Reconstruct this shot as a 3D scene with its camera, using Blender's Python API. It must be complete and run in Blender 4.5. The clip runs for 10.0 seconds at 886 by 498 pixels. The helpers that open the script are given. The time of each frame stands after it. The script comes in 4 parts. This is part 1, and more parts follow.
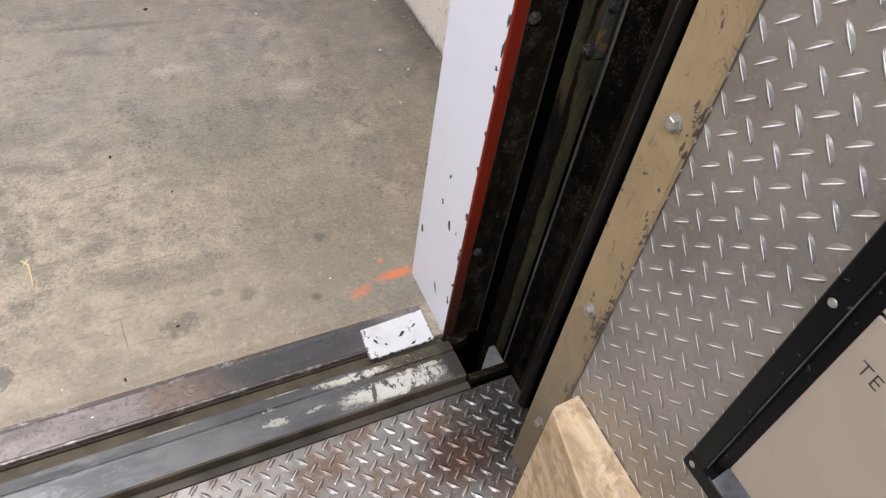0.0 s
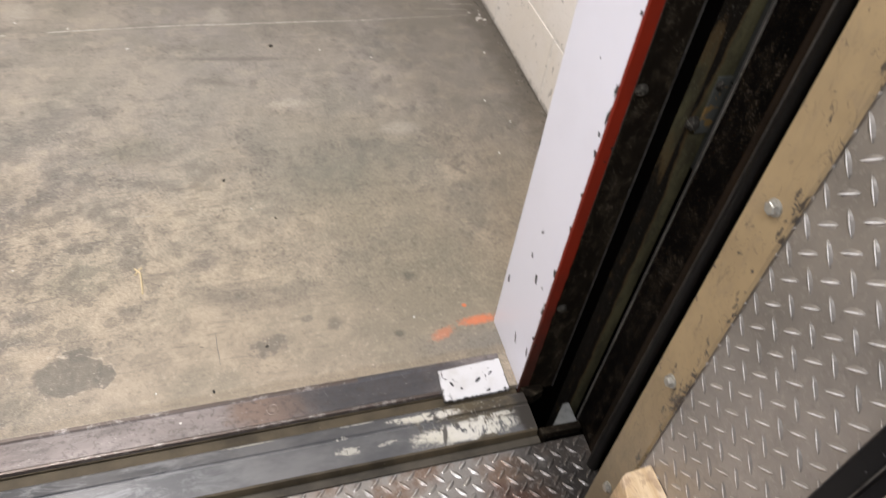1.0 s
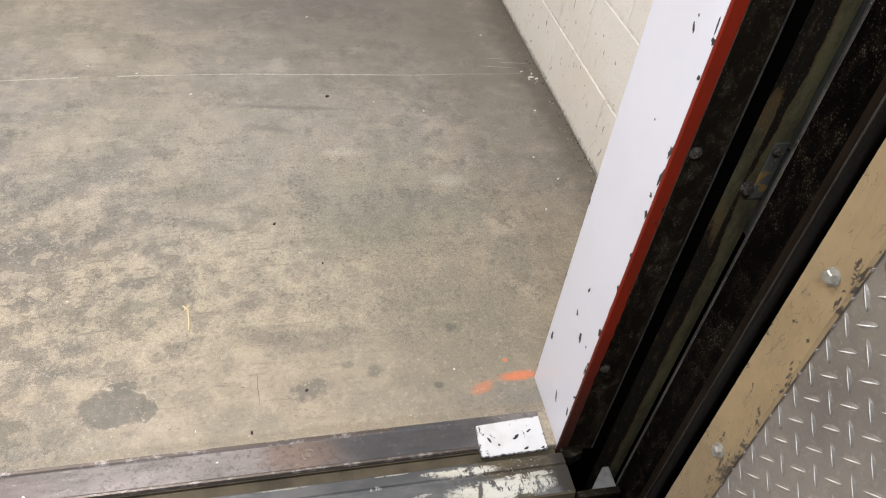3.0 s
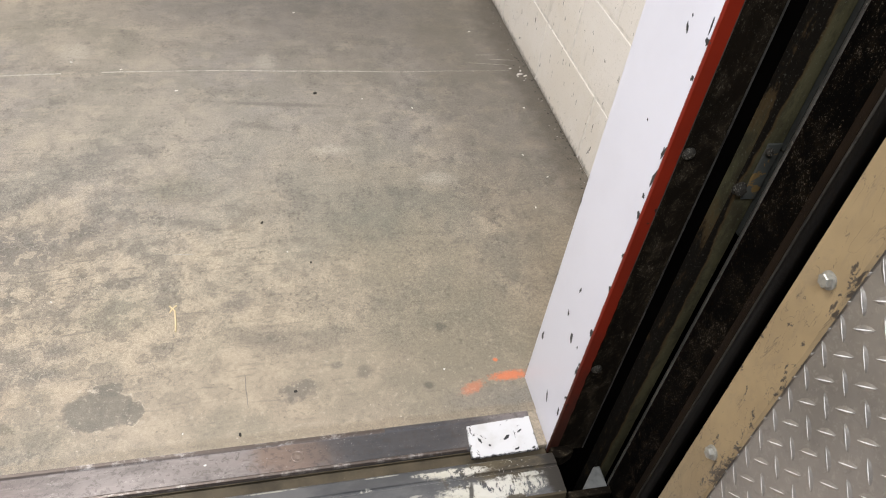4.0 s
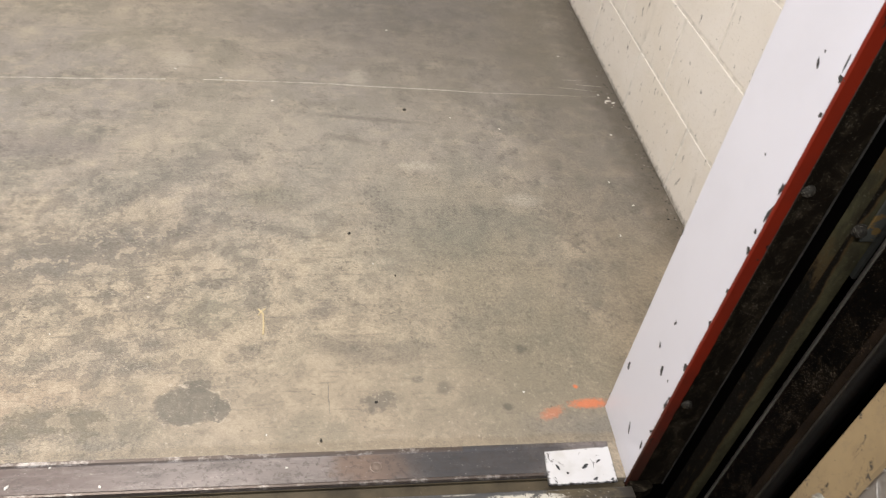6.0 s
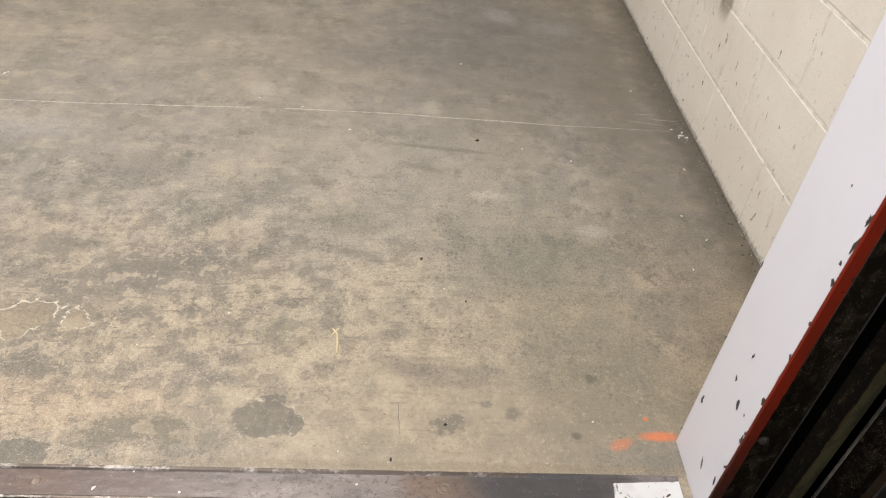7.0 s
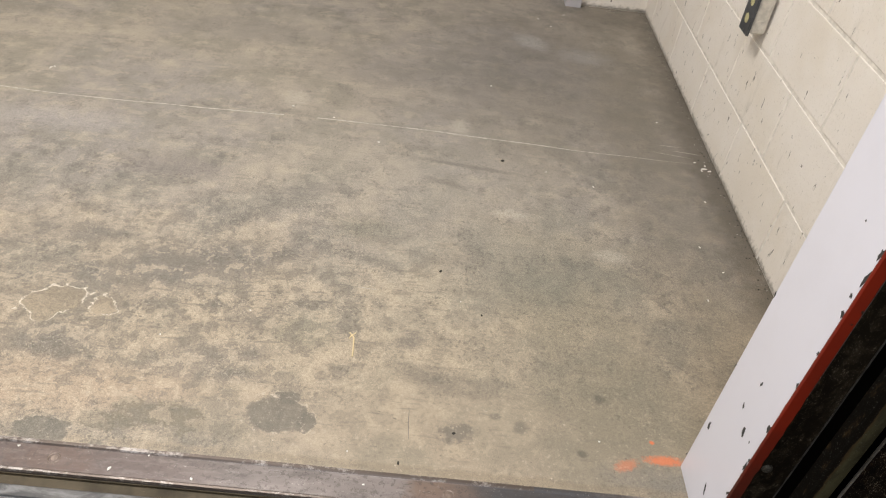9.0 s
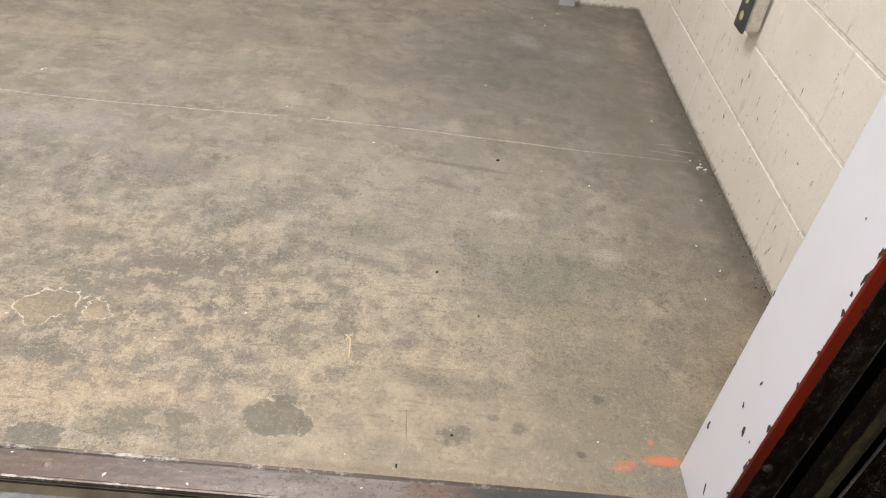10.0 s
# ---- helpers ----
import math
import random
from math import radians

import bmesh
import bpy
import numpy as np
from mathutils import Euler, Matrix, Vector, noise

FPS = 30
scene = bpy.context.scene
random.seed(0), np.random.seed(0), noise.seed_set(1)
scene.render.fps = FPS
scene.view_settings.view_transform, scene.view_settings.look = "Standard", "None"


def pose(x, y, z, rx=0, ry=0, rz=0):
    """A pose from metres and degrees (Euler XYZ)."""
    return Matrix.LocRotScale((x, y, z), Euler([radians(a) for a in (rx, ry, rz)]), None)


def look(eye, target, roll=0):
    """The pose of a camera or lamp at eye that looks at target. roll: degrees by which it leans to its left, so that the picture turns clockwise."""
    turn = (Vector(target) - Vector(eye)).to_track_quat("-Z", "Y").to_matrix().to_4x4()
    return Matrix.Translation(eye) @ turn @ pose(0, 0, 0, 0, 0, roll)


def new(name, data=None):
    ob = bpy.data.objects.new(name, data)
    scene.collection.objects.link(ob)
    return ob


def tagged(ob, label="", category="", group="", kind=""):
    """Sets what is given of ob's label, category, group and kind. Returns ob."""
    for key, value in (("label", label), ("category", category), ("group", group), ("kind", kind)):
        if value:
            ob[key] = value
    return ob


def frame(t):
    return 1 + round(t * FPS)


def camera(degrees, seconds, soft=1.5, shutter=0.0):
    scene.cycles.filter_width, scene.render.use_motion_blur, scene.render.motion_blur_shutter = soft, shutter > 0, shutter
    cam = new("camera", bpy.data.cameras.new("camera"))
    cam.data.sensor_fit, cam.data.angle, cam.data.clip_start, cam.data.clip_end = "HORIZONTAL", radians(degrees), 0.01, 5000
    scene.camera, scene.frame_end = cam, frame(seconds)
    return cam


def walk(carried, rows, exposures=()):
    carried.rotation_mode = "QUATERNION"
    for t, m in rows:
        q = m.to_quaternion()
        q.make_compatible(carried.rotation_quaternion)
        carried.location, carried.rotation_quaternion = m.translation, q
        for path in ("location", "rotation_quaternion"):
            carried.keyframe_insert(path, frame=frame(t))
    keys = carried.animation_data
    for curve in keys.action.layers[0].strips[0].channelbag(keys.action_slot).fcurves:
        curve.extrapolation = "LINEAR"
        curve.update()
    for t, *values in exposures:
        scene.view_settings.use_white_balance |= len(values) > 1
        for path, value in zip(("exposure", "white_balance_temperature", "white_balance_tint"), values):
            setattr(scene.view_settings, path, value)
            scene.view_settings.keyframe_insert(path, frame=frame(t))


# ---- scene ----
cam = camera(62.1, 10.0, soft=1.15, shutter=0.5)
PATH = [
    (0, (-0.437, -0.832, 1.172), (0.241, 0.281, -0.346), 9.6),
    (0.3, (-0.429, -0.835, 1.171), (0.196, 0.302, -0.353), 9.2),
    (0.5, (-0.435, -0.837, 1.177), (0.148, 0.318, -0.348), 8.6),
    (1, (-0.455, -0.84, 1.202), (0.037, 0.43, -0.262), 8.1),
    (1.5, (-0.462, -0.852, 1.208), (-0.03, 0.519, -0.182), 7.3),
    (2, (-0.466, -0.854, 1.21), (-0.064, 0.546, -0.161), 7.1),
    (3.5, (-0.466, -0.833, 1.201), (-0.061, 0.558, -0.177), 7.5),
    (4, (-0.469, -0.828, 1.201), (-0.034, 0.553, -0.179), 8.2),
    (4.5, (-0.474, -0.825, 1.199), (-0.057, 0.553, -0.189), 7.9),
    (4.8, (-0.5025, -0.817, 1.1955), (-0.141, 0.5655, -0.2055), 7.45),
    (5, (-0.51, -0.819, 1.202), (-0.17, 0.568, -0.198), 7.5),
    (5.2, (-0.517, -0.819, 1.2), (-0.178, 0.569, -0.199), 7.9),
    (6.3, (-0.54, -0.83, 1.198), (-0.312, 0.642, -0.137), 6.5),
    (6.5, (-0.549, -0.838, 1.205), (-0.369, 0.651, -0.118), 5.4),
    (7, (-0.56, -0.852, 1.2), (-0.44, 0.662, -0.101), 5.1),
    (7.5, (-0.564, -0.866, 1.203), (-0.469, 0.656, -0.091), 5.5),
    (8, (-0.56, -0.881, 1.199), (-0.472, 0.646, -0.089), 6.5),
    (8.5, (-0.562, -0.893, 1.199), (-0.485, 0.644, -0.079), 7.6),
    (9, (-0.567, -0.894, 1.207), (-0.498, 0.658, -0.052), 7.7),
    (9.5, (-0.572, -0.89, 1.203), (-0.499, 0.671, -0.045), 7.9),
    (10, (-0.571, -0.885, 1.202), (-0.487, 0.668, -0.057), 7.6),
]
walk(cam, [(t, look(eye, target, roll)) for t, eye, target, roll in PATH],
     exposures=[(0.0, 0.04, 6000, 13), (0.5, 0.04, 6150, 14), (1.0, 0.08, 6250, 13), (2.0, 0.14, 6150, 10), (4.0, 0.16, 6150, 10),
                (4.5, 0.15, 6450, 13), (5.0, 0.14, 6450, 13), (6.5, 0.05, 6450, 10), (10.0, 0.02, 6450, 10)])

# ---------------- light ----------------
world = bpy.data.worlds.new("world")
scene.world = world
world.use_nodes = True
world.node_tree.nodes["Background"].inputs[0].default_value = (0.8, 0.85, 1.0, 1)
world.node_tree.nodes["Background"].inputs[1].default_value = 0.02


def area_lamp(name, at, size_x, size_y, watts, colour):
    data = bpy.data.lights.new(name, "AREA")
    data.shape, data.size, data.size_y, data.energy, data.color = "RECTANGLE", size_x, size_y, watts, colour
    ob = new(name, data)
    ob.matrix_basis = pose(*at)
    return ob


LAMPS = [  # fluorescent fixtures: place, size, power, colour
    ((-1.75, 0.75, 2.86), (1.2, 0.3), 74, (1.0, 0.955, 0.905)),
    ((-0.9, -1.25, 2.36), (1.2, 0.3), 54, (0.92, 0.945, 1.0)),
]
for at, (sx, sy), watts, colour in LAMPS:
    area_lamp("fluorescent_lamp", at, sx, sy, watts, colour)


# ---------------- node helpers ----------------
class Mat:
    """A material and short ways to lay its nodes."""

    def __init__(self, name, metal=0.0, rough=0.5):
        self.m = bpy.data.materials.new(name)
        self.m.use_nodes = True
        self.t = self.m.node_tree
        self.b = self.t.nodes["Principled BSDF"]
        self.b.inputs["Metallic"].default_value = metal
        self.b.inputs["Roughness"].default_value = rough
        self.geo = self.t.nodes.new("ShaderNodeNewGeometry").outputs["Position"]

    def link(self, a, sock):
        if isinstance(a, bpy.types.NodeSocket):
            self.t.links.new(a, sock)
        elif isinstance(a, tuple) and len(a) == 3 and sock.type == "RGBA":
            sock.default_value = (*a, 1)
        else:
            sock.default_value = a

    def math(self, op, a, b=0.0, c=0.0, clamp=False):
        n = self.t.nodes.new("ShaderNodeMath")
        n.operation, n.use_clamp = op, clamp
        for i, v in enumerate((a, b, c)):
            self.link(v, n.inputs[i])
        return n.outputs[0]

    def mapped(self, scale=(1, 1, 1), offset=(0, 0, 0), turn=0.0):
        n = self.t.nodes.new("ShaderNodeMapping")
        n.vector_type = "POINT"
        self.link(self.geo, n.inputs["Vector"])
        n.inputs["Location"].default_value = offset
        n.inputs["Rotation"].default_value = (0, 0, radians(turn))
        n.inputs["Scale"].default_value = scale
        return n.outputs[0]

    def noise(self, scale, detail=4.0, rough=0.6, stretch=(1, 1, 1), offset=(0, 0, 0), warp=0.0):
        n = self.t.nodes.new("ShaderNodeTexNoise")
        self.link(self.mapped(stretch, offset), n.inputs["Vector"])
        n.inputs["Scale"].default_value = scale
        n.inputs["Detail"].default_value = detail
        n.inputs["Roughness"].default_value = rough
        n.inputs["Distortion"].default_value = warp
        return n.outputs["Fac"]

    def step(self, v, low, high):
        n = self.t.nodes.new("ShaderNodeMapRange")
        n.interpolation_type = "SMOOTHSTEP"
        self.link(v, n.inputs["Value"])
        if low < high:
            a, b, c, d = low, high, 0.0, 1.0
        else:
            a, b, c, d = high, low, 1.0, 0.0
        for key, val in zip(("From Min", "From Max", "To Min", "To Max"), (a, b, c, d)):
            n.inputs[key].default_value = val
        return n.outputs[0]

    def mix(self, f, a, b, blend="MIX"):
        n = self.t.nodes.new("ShaderNodeMix")
        n.data_type, n.blend_type = "RGBA", blend
        self.link(f, n.inputs[0])
        self.link(a, n.inputs[6])
        self.link(b, n.inputs[7])
        return n.outputs[2]

    def axis(self, i):
        n = self.t.nodes.new("ShaderNodeSeparateXYZ")
        self.link(self.geo, n.inputs[0])
        return n.outputs[i]

    def blob(self, x, y, rx, ry, turn=0.0, ragged=0.5, grain=18.0, soft=0.15, n=None):
        """1 inside a ragged oval on a level surface, 0 outside. n: a noise shared by several ovals."""
        at = self.t.nodes.new("ShaderNodeMapping")
        at.vector_type = "TEXTURE"
        self.link(self.geo, at.inputs["Vector"])
        at.inputs["Location"].default_value = (x, y, 0)
        at.inputs["Rotation"].default_value = (0, 0, radians(turn))
        at.inputs["Scale"].default_value = (rx, ry, 1000)
        far = self.t.nodes.new("ShaderNodeVectorMath")
        far.operation = "LENGTH"
        self.link(at.outputs[0], far.inputs[0])
        d = far.outputs["Value"]
        n = self.noise(grain, 4, 0.6, offset=(x * 7, y * 5, 0)) if n is None else n
        d = self.math("ADD", self.math("MULTIPLY_ADD", n, ragged * 2.5, -ragged * 1.25), d)
        return self.step(d, 1.0 + soft, 1.0 - soft), d

    def bump(self, h, strength=0.3, dist=0.002, after=None):
        n = self.t.nodes.new("ShaderNodeBump")
        n.inputs["Strength"].default_value = strength
        n.inputs["Distance"].default_value = dist
        self.link(h, n.inputs["Height"])
        if after is not None:
            self.link(after, n.inputs["Normal"])
        self.link(n.outputs[0], self.b.inputs["Normal"])
        return n.outputs[0]

    def colour(self, c):
        self.link(c, self.b.inputs["Base Color"])
        return self

    def rough(self, r):
        self.link(r, self.b.inputs["Roughness"])
        return self

    def metal(self, r):
        self.link(r, self.b.inputs["Metallic"])
        return self


# ---------------- materials ----------------
def concrete_floor():
    m = Mat("worn_concrete", rough=0.5)
    cloud = m.noise(1.7, 3, 0.5, offset=(3, 1, 0))
    soft = m.noise(5.5, 5, 0.58, offset=(1, 7, 0))
    blot = m.noise(11, 6, 0.62, (1.0, 0.9, 1), (6, 3, 0))
    flake = m.noise(24, 6, 0.66, (1.05, 0.9, 1), (0, 2, 0))
    rub = m.noise(14, 5, 0.60, (0.8, 1.25, 1), (9, 5, 0))
    crumb = m.noise(95, 5, 0.70, (1, 1, 1), (2, 9, 0))
    edge_s, edge_m, edge_l = m.noise(48, 4, 0.65, offset=(4, 1, 0)), m.noise(19, 5, 0.65, offset=(2, 2, 0)), m.noise(8, 5, 0.62, offset=(5, 8, 0))
    warm, cool = (0.385, 0.335, 0.260), (0.300, 0.280, 0.252)
    dark, olive, pale = (0.150, 0.144, 0.130), (0.215, 0.210, 0.170), (0.475, 0.420, 0.328)
    py = m.axis(1)
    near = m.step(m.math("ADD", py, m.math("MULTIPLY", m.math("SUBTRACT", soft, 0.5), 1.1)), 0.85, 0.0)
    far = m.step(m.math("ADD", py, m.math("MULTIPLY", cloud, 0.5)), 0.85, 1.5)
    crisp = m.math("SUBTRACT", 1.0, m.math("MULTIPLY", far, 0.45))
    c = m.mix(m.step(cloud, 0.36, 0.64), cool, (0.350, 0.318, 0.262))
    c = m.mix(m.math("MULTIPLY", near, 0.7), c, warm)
    # soiling gathers in some stretches and leaves the strip by the sill clean
    swept, _ = m.blob(-0.45, 0.00, 0.52, 0.13, 0, 0.4, 8, 0.6, edge_l)
    gather = m.math("MULTIPLY", m.math("ADD", 0.25, m.math("MULTIPLY", m.step(edge_l, 0.42, 0.60), 0.75)), m.math("MULTIPLY", crisp, m.math("SUBTRACT", 1.0, m.math("MULTIPLY", swept, 0.75))))
    # broad soft clouding, then rubbed and soiled blotches
    c = m.mix(m.math("MULTIPLY", m.step(soft, 0.46, 0.62), 0.46), c, olive)
    c = m.mix(m.math("MULTIPLY", m.step(soft, 0.47, 0.33), 0.38), c, (0.435, 0.392, 0.315))
    c = m.mix(m.math("MULTIPLY", m.step(blot, 0.505, 0.555), m.math("MULTIPLY", gather, 0.62)), c, (0.196, 0.185, 0.162))
    c = m.mix(m.math("MULTIPLY", m.step(rub, 0.53, 0.63), 0.36), c, pale)
    c = m.mix(m.math("MULTIPLY", m.step(flake, 0.535, 0.570), m.math("MULTIPLY", gather, 0.58)), c, dark)
    c = m.mix(m.math("MULTIPLY", m.step(flake, 0.445, 0.40), m.math("MULTIPLY", crisp, 0.40)), c, pale)
    # stains, rubbed spots, tonal areas, shade by the walls: place, half sizes, turn, raggedness, edge noise, softness,
    # colour, strength
    grey, green, brown, light = (0.165, 0.160, 0.150), (0.190, 0.195, 0.160), (0.135, 0.122, 0.098), (0.50, 0.465, 0.395)
    for x, y, rx, ry, turn, rag, n, fade, col, amount in [
        (-0.50, 0.32, 0.34, 0.22, 0, 0.6, edge_l, 0.8, (0.445, 0.410, 0.325), 0.36),
        (-0.16, 0.30, 0.16, 0.34, 0, 0.7, edge_l, 0.8, olive, 0.42),
        (-0.10, 0.10, 0.15, 0.17, 0, 0.6, edge_l, 0.8, (0.215, 0.205, 0.162), 0.58),
        (-0.30, 0.56, 0.26, 0.20, 0, 0.8, edge_l, 0.7, green, 0.36),
        (-0.55, 0.85, 0.36, 0.34, 0, 0.7, edge_l, 0.8, (0.405, 0.380, 0.318), 0.35),
        (-1.12, 0.42, 0.30, 0.075, 19, 0.9, edge_m, 0.6, grey, 0.66),
        (-1.41, 0.51, 0.13, 0.035, 4, 0.8, edge_m, 0.5, grey, 0.55),
        (-1.18, 0.50, 0.024, 0.045, 0, 0.8, edge_m, 0.5, dark, 0.45),
        (-0.91, 0.508, 0.05, 0.014, -8, 0.8, edge_s, 0.4, dark, 0.5),
        (-0.70, 0.64, 0.09, 0.05, 0, 0.8, edge_m, 0.6, green, 0.5),
        (-0.96, 0.165, 0.11, 0.036, 8, 0.9, edge_m, 0.5, grey, 0.55),
        (-1.00, 0.105, 0.13, 0.022, 0, 0.9, edge_m, 0.5, grey, 0.5),
        (-0.80, 0.25, 0.07, 0.045, 0, 0.9, edge_m, 0.6, green, 0.5),
        (-0.92, 0.285, 0.06, 0.045, 20, 0.8, edge_m, 0.6, grey, 0.5),
        (-1.32, 0.161, 0.09, 0.042, 6, 0.9, edge_m, 0.5, grey, 0.6),
        (-1.247, 0.115, 0.055, 0.032, 0, 0.8, edge_m, 0.4, dark, 0.5),
        (-1.27, 0.036, 0.30, 0.065, 2, 0.7, edge_m, 0.6, (0.40, 0.315, 0.235), 0.45),
        (-1.07, -0.008, 0.060, 0.034, 8, 1.5, edge_m, 0.08, (0.178, 0.164, 0.128), 0.80),
        (-0.985, -0.008, 0.036, 0.038, 0, 1.5, edge_m, 0.08, (0.178, 0.164, 0.128), 0.80),
        (-1.12, -0.035, 0.05, 0.020, 0, 1.5, edge_m, 0.08, (0.178, 0.164, 0.128), 0.74),
        (-0.90, -0.03, 0.04, 0.022, 0, 1.2, edge_m, 0.3, (0.20, 0.185, 0.150), 0.5),
        (-1.235, -0.066, 0.052, 0.030, 8, 0.8, edge_m, 0.15, (0.150, 0.142, 0.120), 0.85),
        (-0.559, 0.257, 0.030, 0.030, 0, 0.7, edge_s, 0.5, grey, 0.55),
        (-0.534, 0.161, 0.06, 0.024, -6, 0.9, edge_m, 0.5, dark, 0.42),
        (-0.455, 0.142, 0.09, 0.030, -10, 0.9, edge_m, 0.5, dark, 0.45),
        (-0.258, 0.47, 0.10, 0.07, 0, 0.8, edge_m, 0.7, green, 0.4),
        (-1.277, 0.835, 0.14, 0.05, 0, 0.8, edge_m, 0.6, (0.21, 0.19, 0.178), 0.5),
        (-0.89, 0.783, 0.09, 0.035, 25, 0.9, edge_m, 0.5, grey, 0.42),
        (-0.431, 1.002, 0.15, 0.010, -6, 0.7, edge_s, 0.5, dark, 0.5),
        (-0.50, 0.90, 0.06, 0.012, -20, 0.8, edge_s, 0.5, dark, 0.42),
        (-0.70, 1.60, 0.30, 0.14, 0, 0.8, edge_l, 0.7, (0.205, 0.192, 0.178), 0.36),
        (-1.30, 1.80, 0.35, 0.10, 0, 0.8, edge_l, 0.7, (0.215, 0.205, 0.190), 0.45),
        # dirt by the walls together with their shade, both held in the colour
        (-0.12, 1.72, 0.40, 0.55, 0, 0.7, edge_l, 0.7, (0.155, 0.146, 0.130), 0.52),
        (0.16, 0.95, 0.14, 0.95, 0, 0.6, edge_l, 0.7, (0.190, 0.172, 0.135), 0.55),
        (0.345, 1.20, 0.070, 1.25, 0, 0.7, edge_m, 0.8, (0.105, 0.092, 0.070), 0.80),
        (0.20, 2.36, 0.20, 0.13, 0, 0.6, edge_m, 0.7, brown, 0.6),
        (-0.195, 1.988, 0.05, 0.07, 40, 0.8, edge_m, 0.7, (0.47, 0.47, 0.455), 0.42),
        (0.02, 1.90, 0.09, 0.06, 0, 0.9, edge_m, 0.7, (0.42, 0.42, 0.41), 0.3),
        (-1.70, 1.02, 0.22, 0.06, 0, 0.8, edge_m, 0.7, (0.43, 0.41, 0.40), 0.35),
        (-0.318, 0.779, 0.05, 0.022, 0, 0.6, edge_s, 0.7, light, 0.55),
        (-0.05, 0.636, 0.045, 0.024, 0, 0.6, edge_s, 0.7, light, 0.5),
        (-0.471, 1.235, 0.03, 0.045, 0, 0.6, edge_s, 0.7, light, 0.55),
        (-1.019, 1.301, 0.04, 0.05, 0, 0.7, edge_s, 0.7, light, 0.45),
        (-0.564, 0.424, 0.10, 0.06, 0, 0.8, edge_m, 0.7, (0.47, 0.43, 0.34), 0.32),
        (-0.452, 0.018, 0.034, 0.022, 10, 1.3, edge_s, 0.4, (0.165, 0.156, 0.138), 0.80),
        (-0.372, 0.068, 0.012, 0.008, 0, 0.6, edge_s, 0.5, (0.17, 0.165, 0.145), 0.7),
        (-0.320, 0.046, 0.015, 0.015, 0, 0.6, edge_s, 0.5, (0.16, 0.155, 0.135), 0.7),
        (-0.146, 0.139, 0.012, 0.012, 0, 0.9, edge_s, 0.4, (0.12, 0.115, 0.1), 0.75),
        (-0.198, -0.002, 0.010, 0.009, 0, 0.7, edge_s, 0.4, (0.12, 0.115, 0.1), 0.75),
        (-0.06, -0.05, 0.10, 0.028, 0, 0.7, edge_m, 0.5, (0.21, 0.205, 0.19), 0.55),
        (-0.50, -0.078, 0.9, 0.010, 0, 1.2, edge_m, 0.5, (0.25, 0.215, 0.16), 0.5),
    ]:
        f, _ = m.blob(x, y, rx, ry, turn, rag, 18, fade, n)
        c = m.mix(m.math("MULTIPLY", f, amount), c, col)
    # peeled skin on the trodden stretch
    worn, _ = m.blob(-1.10, 0.30, 0.62, 0.36, 8, 0.5, 4, 0.8, edge_l)
    c = m.mix(m.math("MULTIPLY", m.step(edge_m, 0.538, 0.550), m.math("MULTIPLY", worn, 0.58)), c, (0.165, 0.156, 0.138))
    c = m.mix(m.math("MULTIPLY", m.step(edge_m, 0.452, 0.436), m.math("MULTIPLY", worn, 0.50)), c, (0.51, 0.450, 0.358))
    lip = m.step(m.math("ABSOLUTE", m.math("SUBTRACT", edge_m, 0.538)), 0.010, 0.003)
    c = m.mix(m.math("MULTIPLY", lip, m.math("MULTIPLY", worn, m.math("MULTIPLY", m.step(edge_l, 0.50, 0.58), 0.55))), c, (0.56, 0.515, 0.44))
    scrape = m.noise(60, 4, 0.6, (0.16, 1.3, 1), (3, 3, 0), 0.4)
    c = m.mix(m.math("MULTIPLY", m.step(scrape, 0.60, 0.66), m.math("MULTIPLY", worn, 0.40)), c, dark)
    # an old spill with a thin pale crust round it
    spill, crust = None, None
    for x, y, rx, ry, turn, rag in [(-1.355, 0.272, 0.072, 0.045, 12, 0.55), (-1.362, 0.222, 0.024, 0.020, 0, 0.4), (-1.250, 0.272, 0.034, 0.028, -30, 1.0)]:
        f, d = m.blob(x, y, rx, ry, turn, rag, 20, 0.12, edge_m)
        if spill is None:
            spill, crust = f, d
        else:
            spill, crust = m.math("MAXIMUM", spill, m.math("MULTIPLY", f, 0.8)), m.math("MINIMUM", crust, d)
    c = m.mix(m.math("MULTIPLY", spill, 0.55), c, (0.262, 0.228, 0.170))
    ring = m.step(m.math("ABSOLUTE", m.math("SUBTRACT", crust, 1.0)), 0.06, 0.01)
    c = m.mix(m.math("MULTIPLY", ring, m.math("MULTIPLY", m.step(m.noise(17, 2, offset=(1, 4, 0)), 0.40, 0.50), 0.95)), c, (0.68, 0.64, 0.57))
    # darker lifted patches with a broken pale rim
    for x, y, rx, ry, rag in [(-0.748, 0.010, 0.018, 0.024, 0.8), (-0.795, 0.066, 0.030, 0.018, 1.0), (-0.810, 0.020, 0.060, 0.044, 0.55), (-1.235, -0.066, 0.052, 0.030, 0.8)]:
        f, d = m.blob(x, y, rx, ry, 0, rag, 20, 0.08, edge_m)
        c = m.mix(m.math("MULTIPLY", f, 0.86), c, m.mix(m.step(flake, 0.35, 0.65), (0.186, 0.178, 0.153), (0.150, 0.143, 0.124)))
        ring = m.step(m.math("ABSOLUTE", m.math("SUBTRACT", d, 1.08)), 0.07, 0.01)
        c = m.mix(m.math("MULTIPLY", ring, m.math("MULTIPLY", m.step(edge_s, 0.50, 0.58), 0.6)), c, (0.55, 0.50, 0.43))
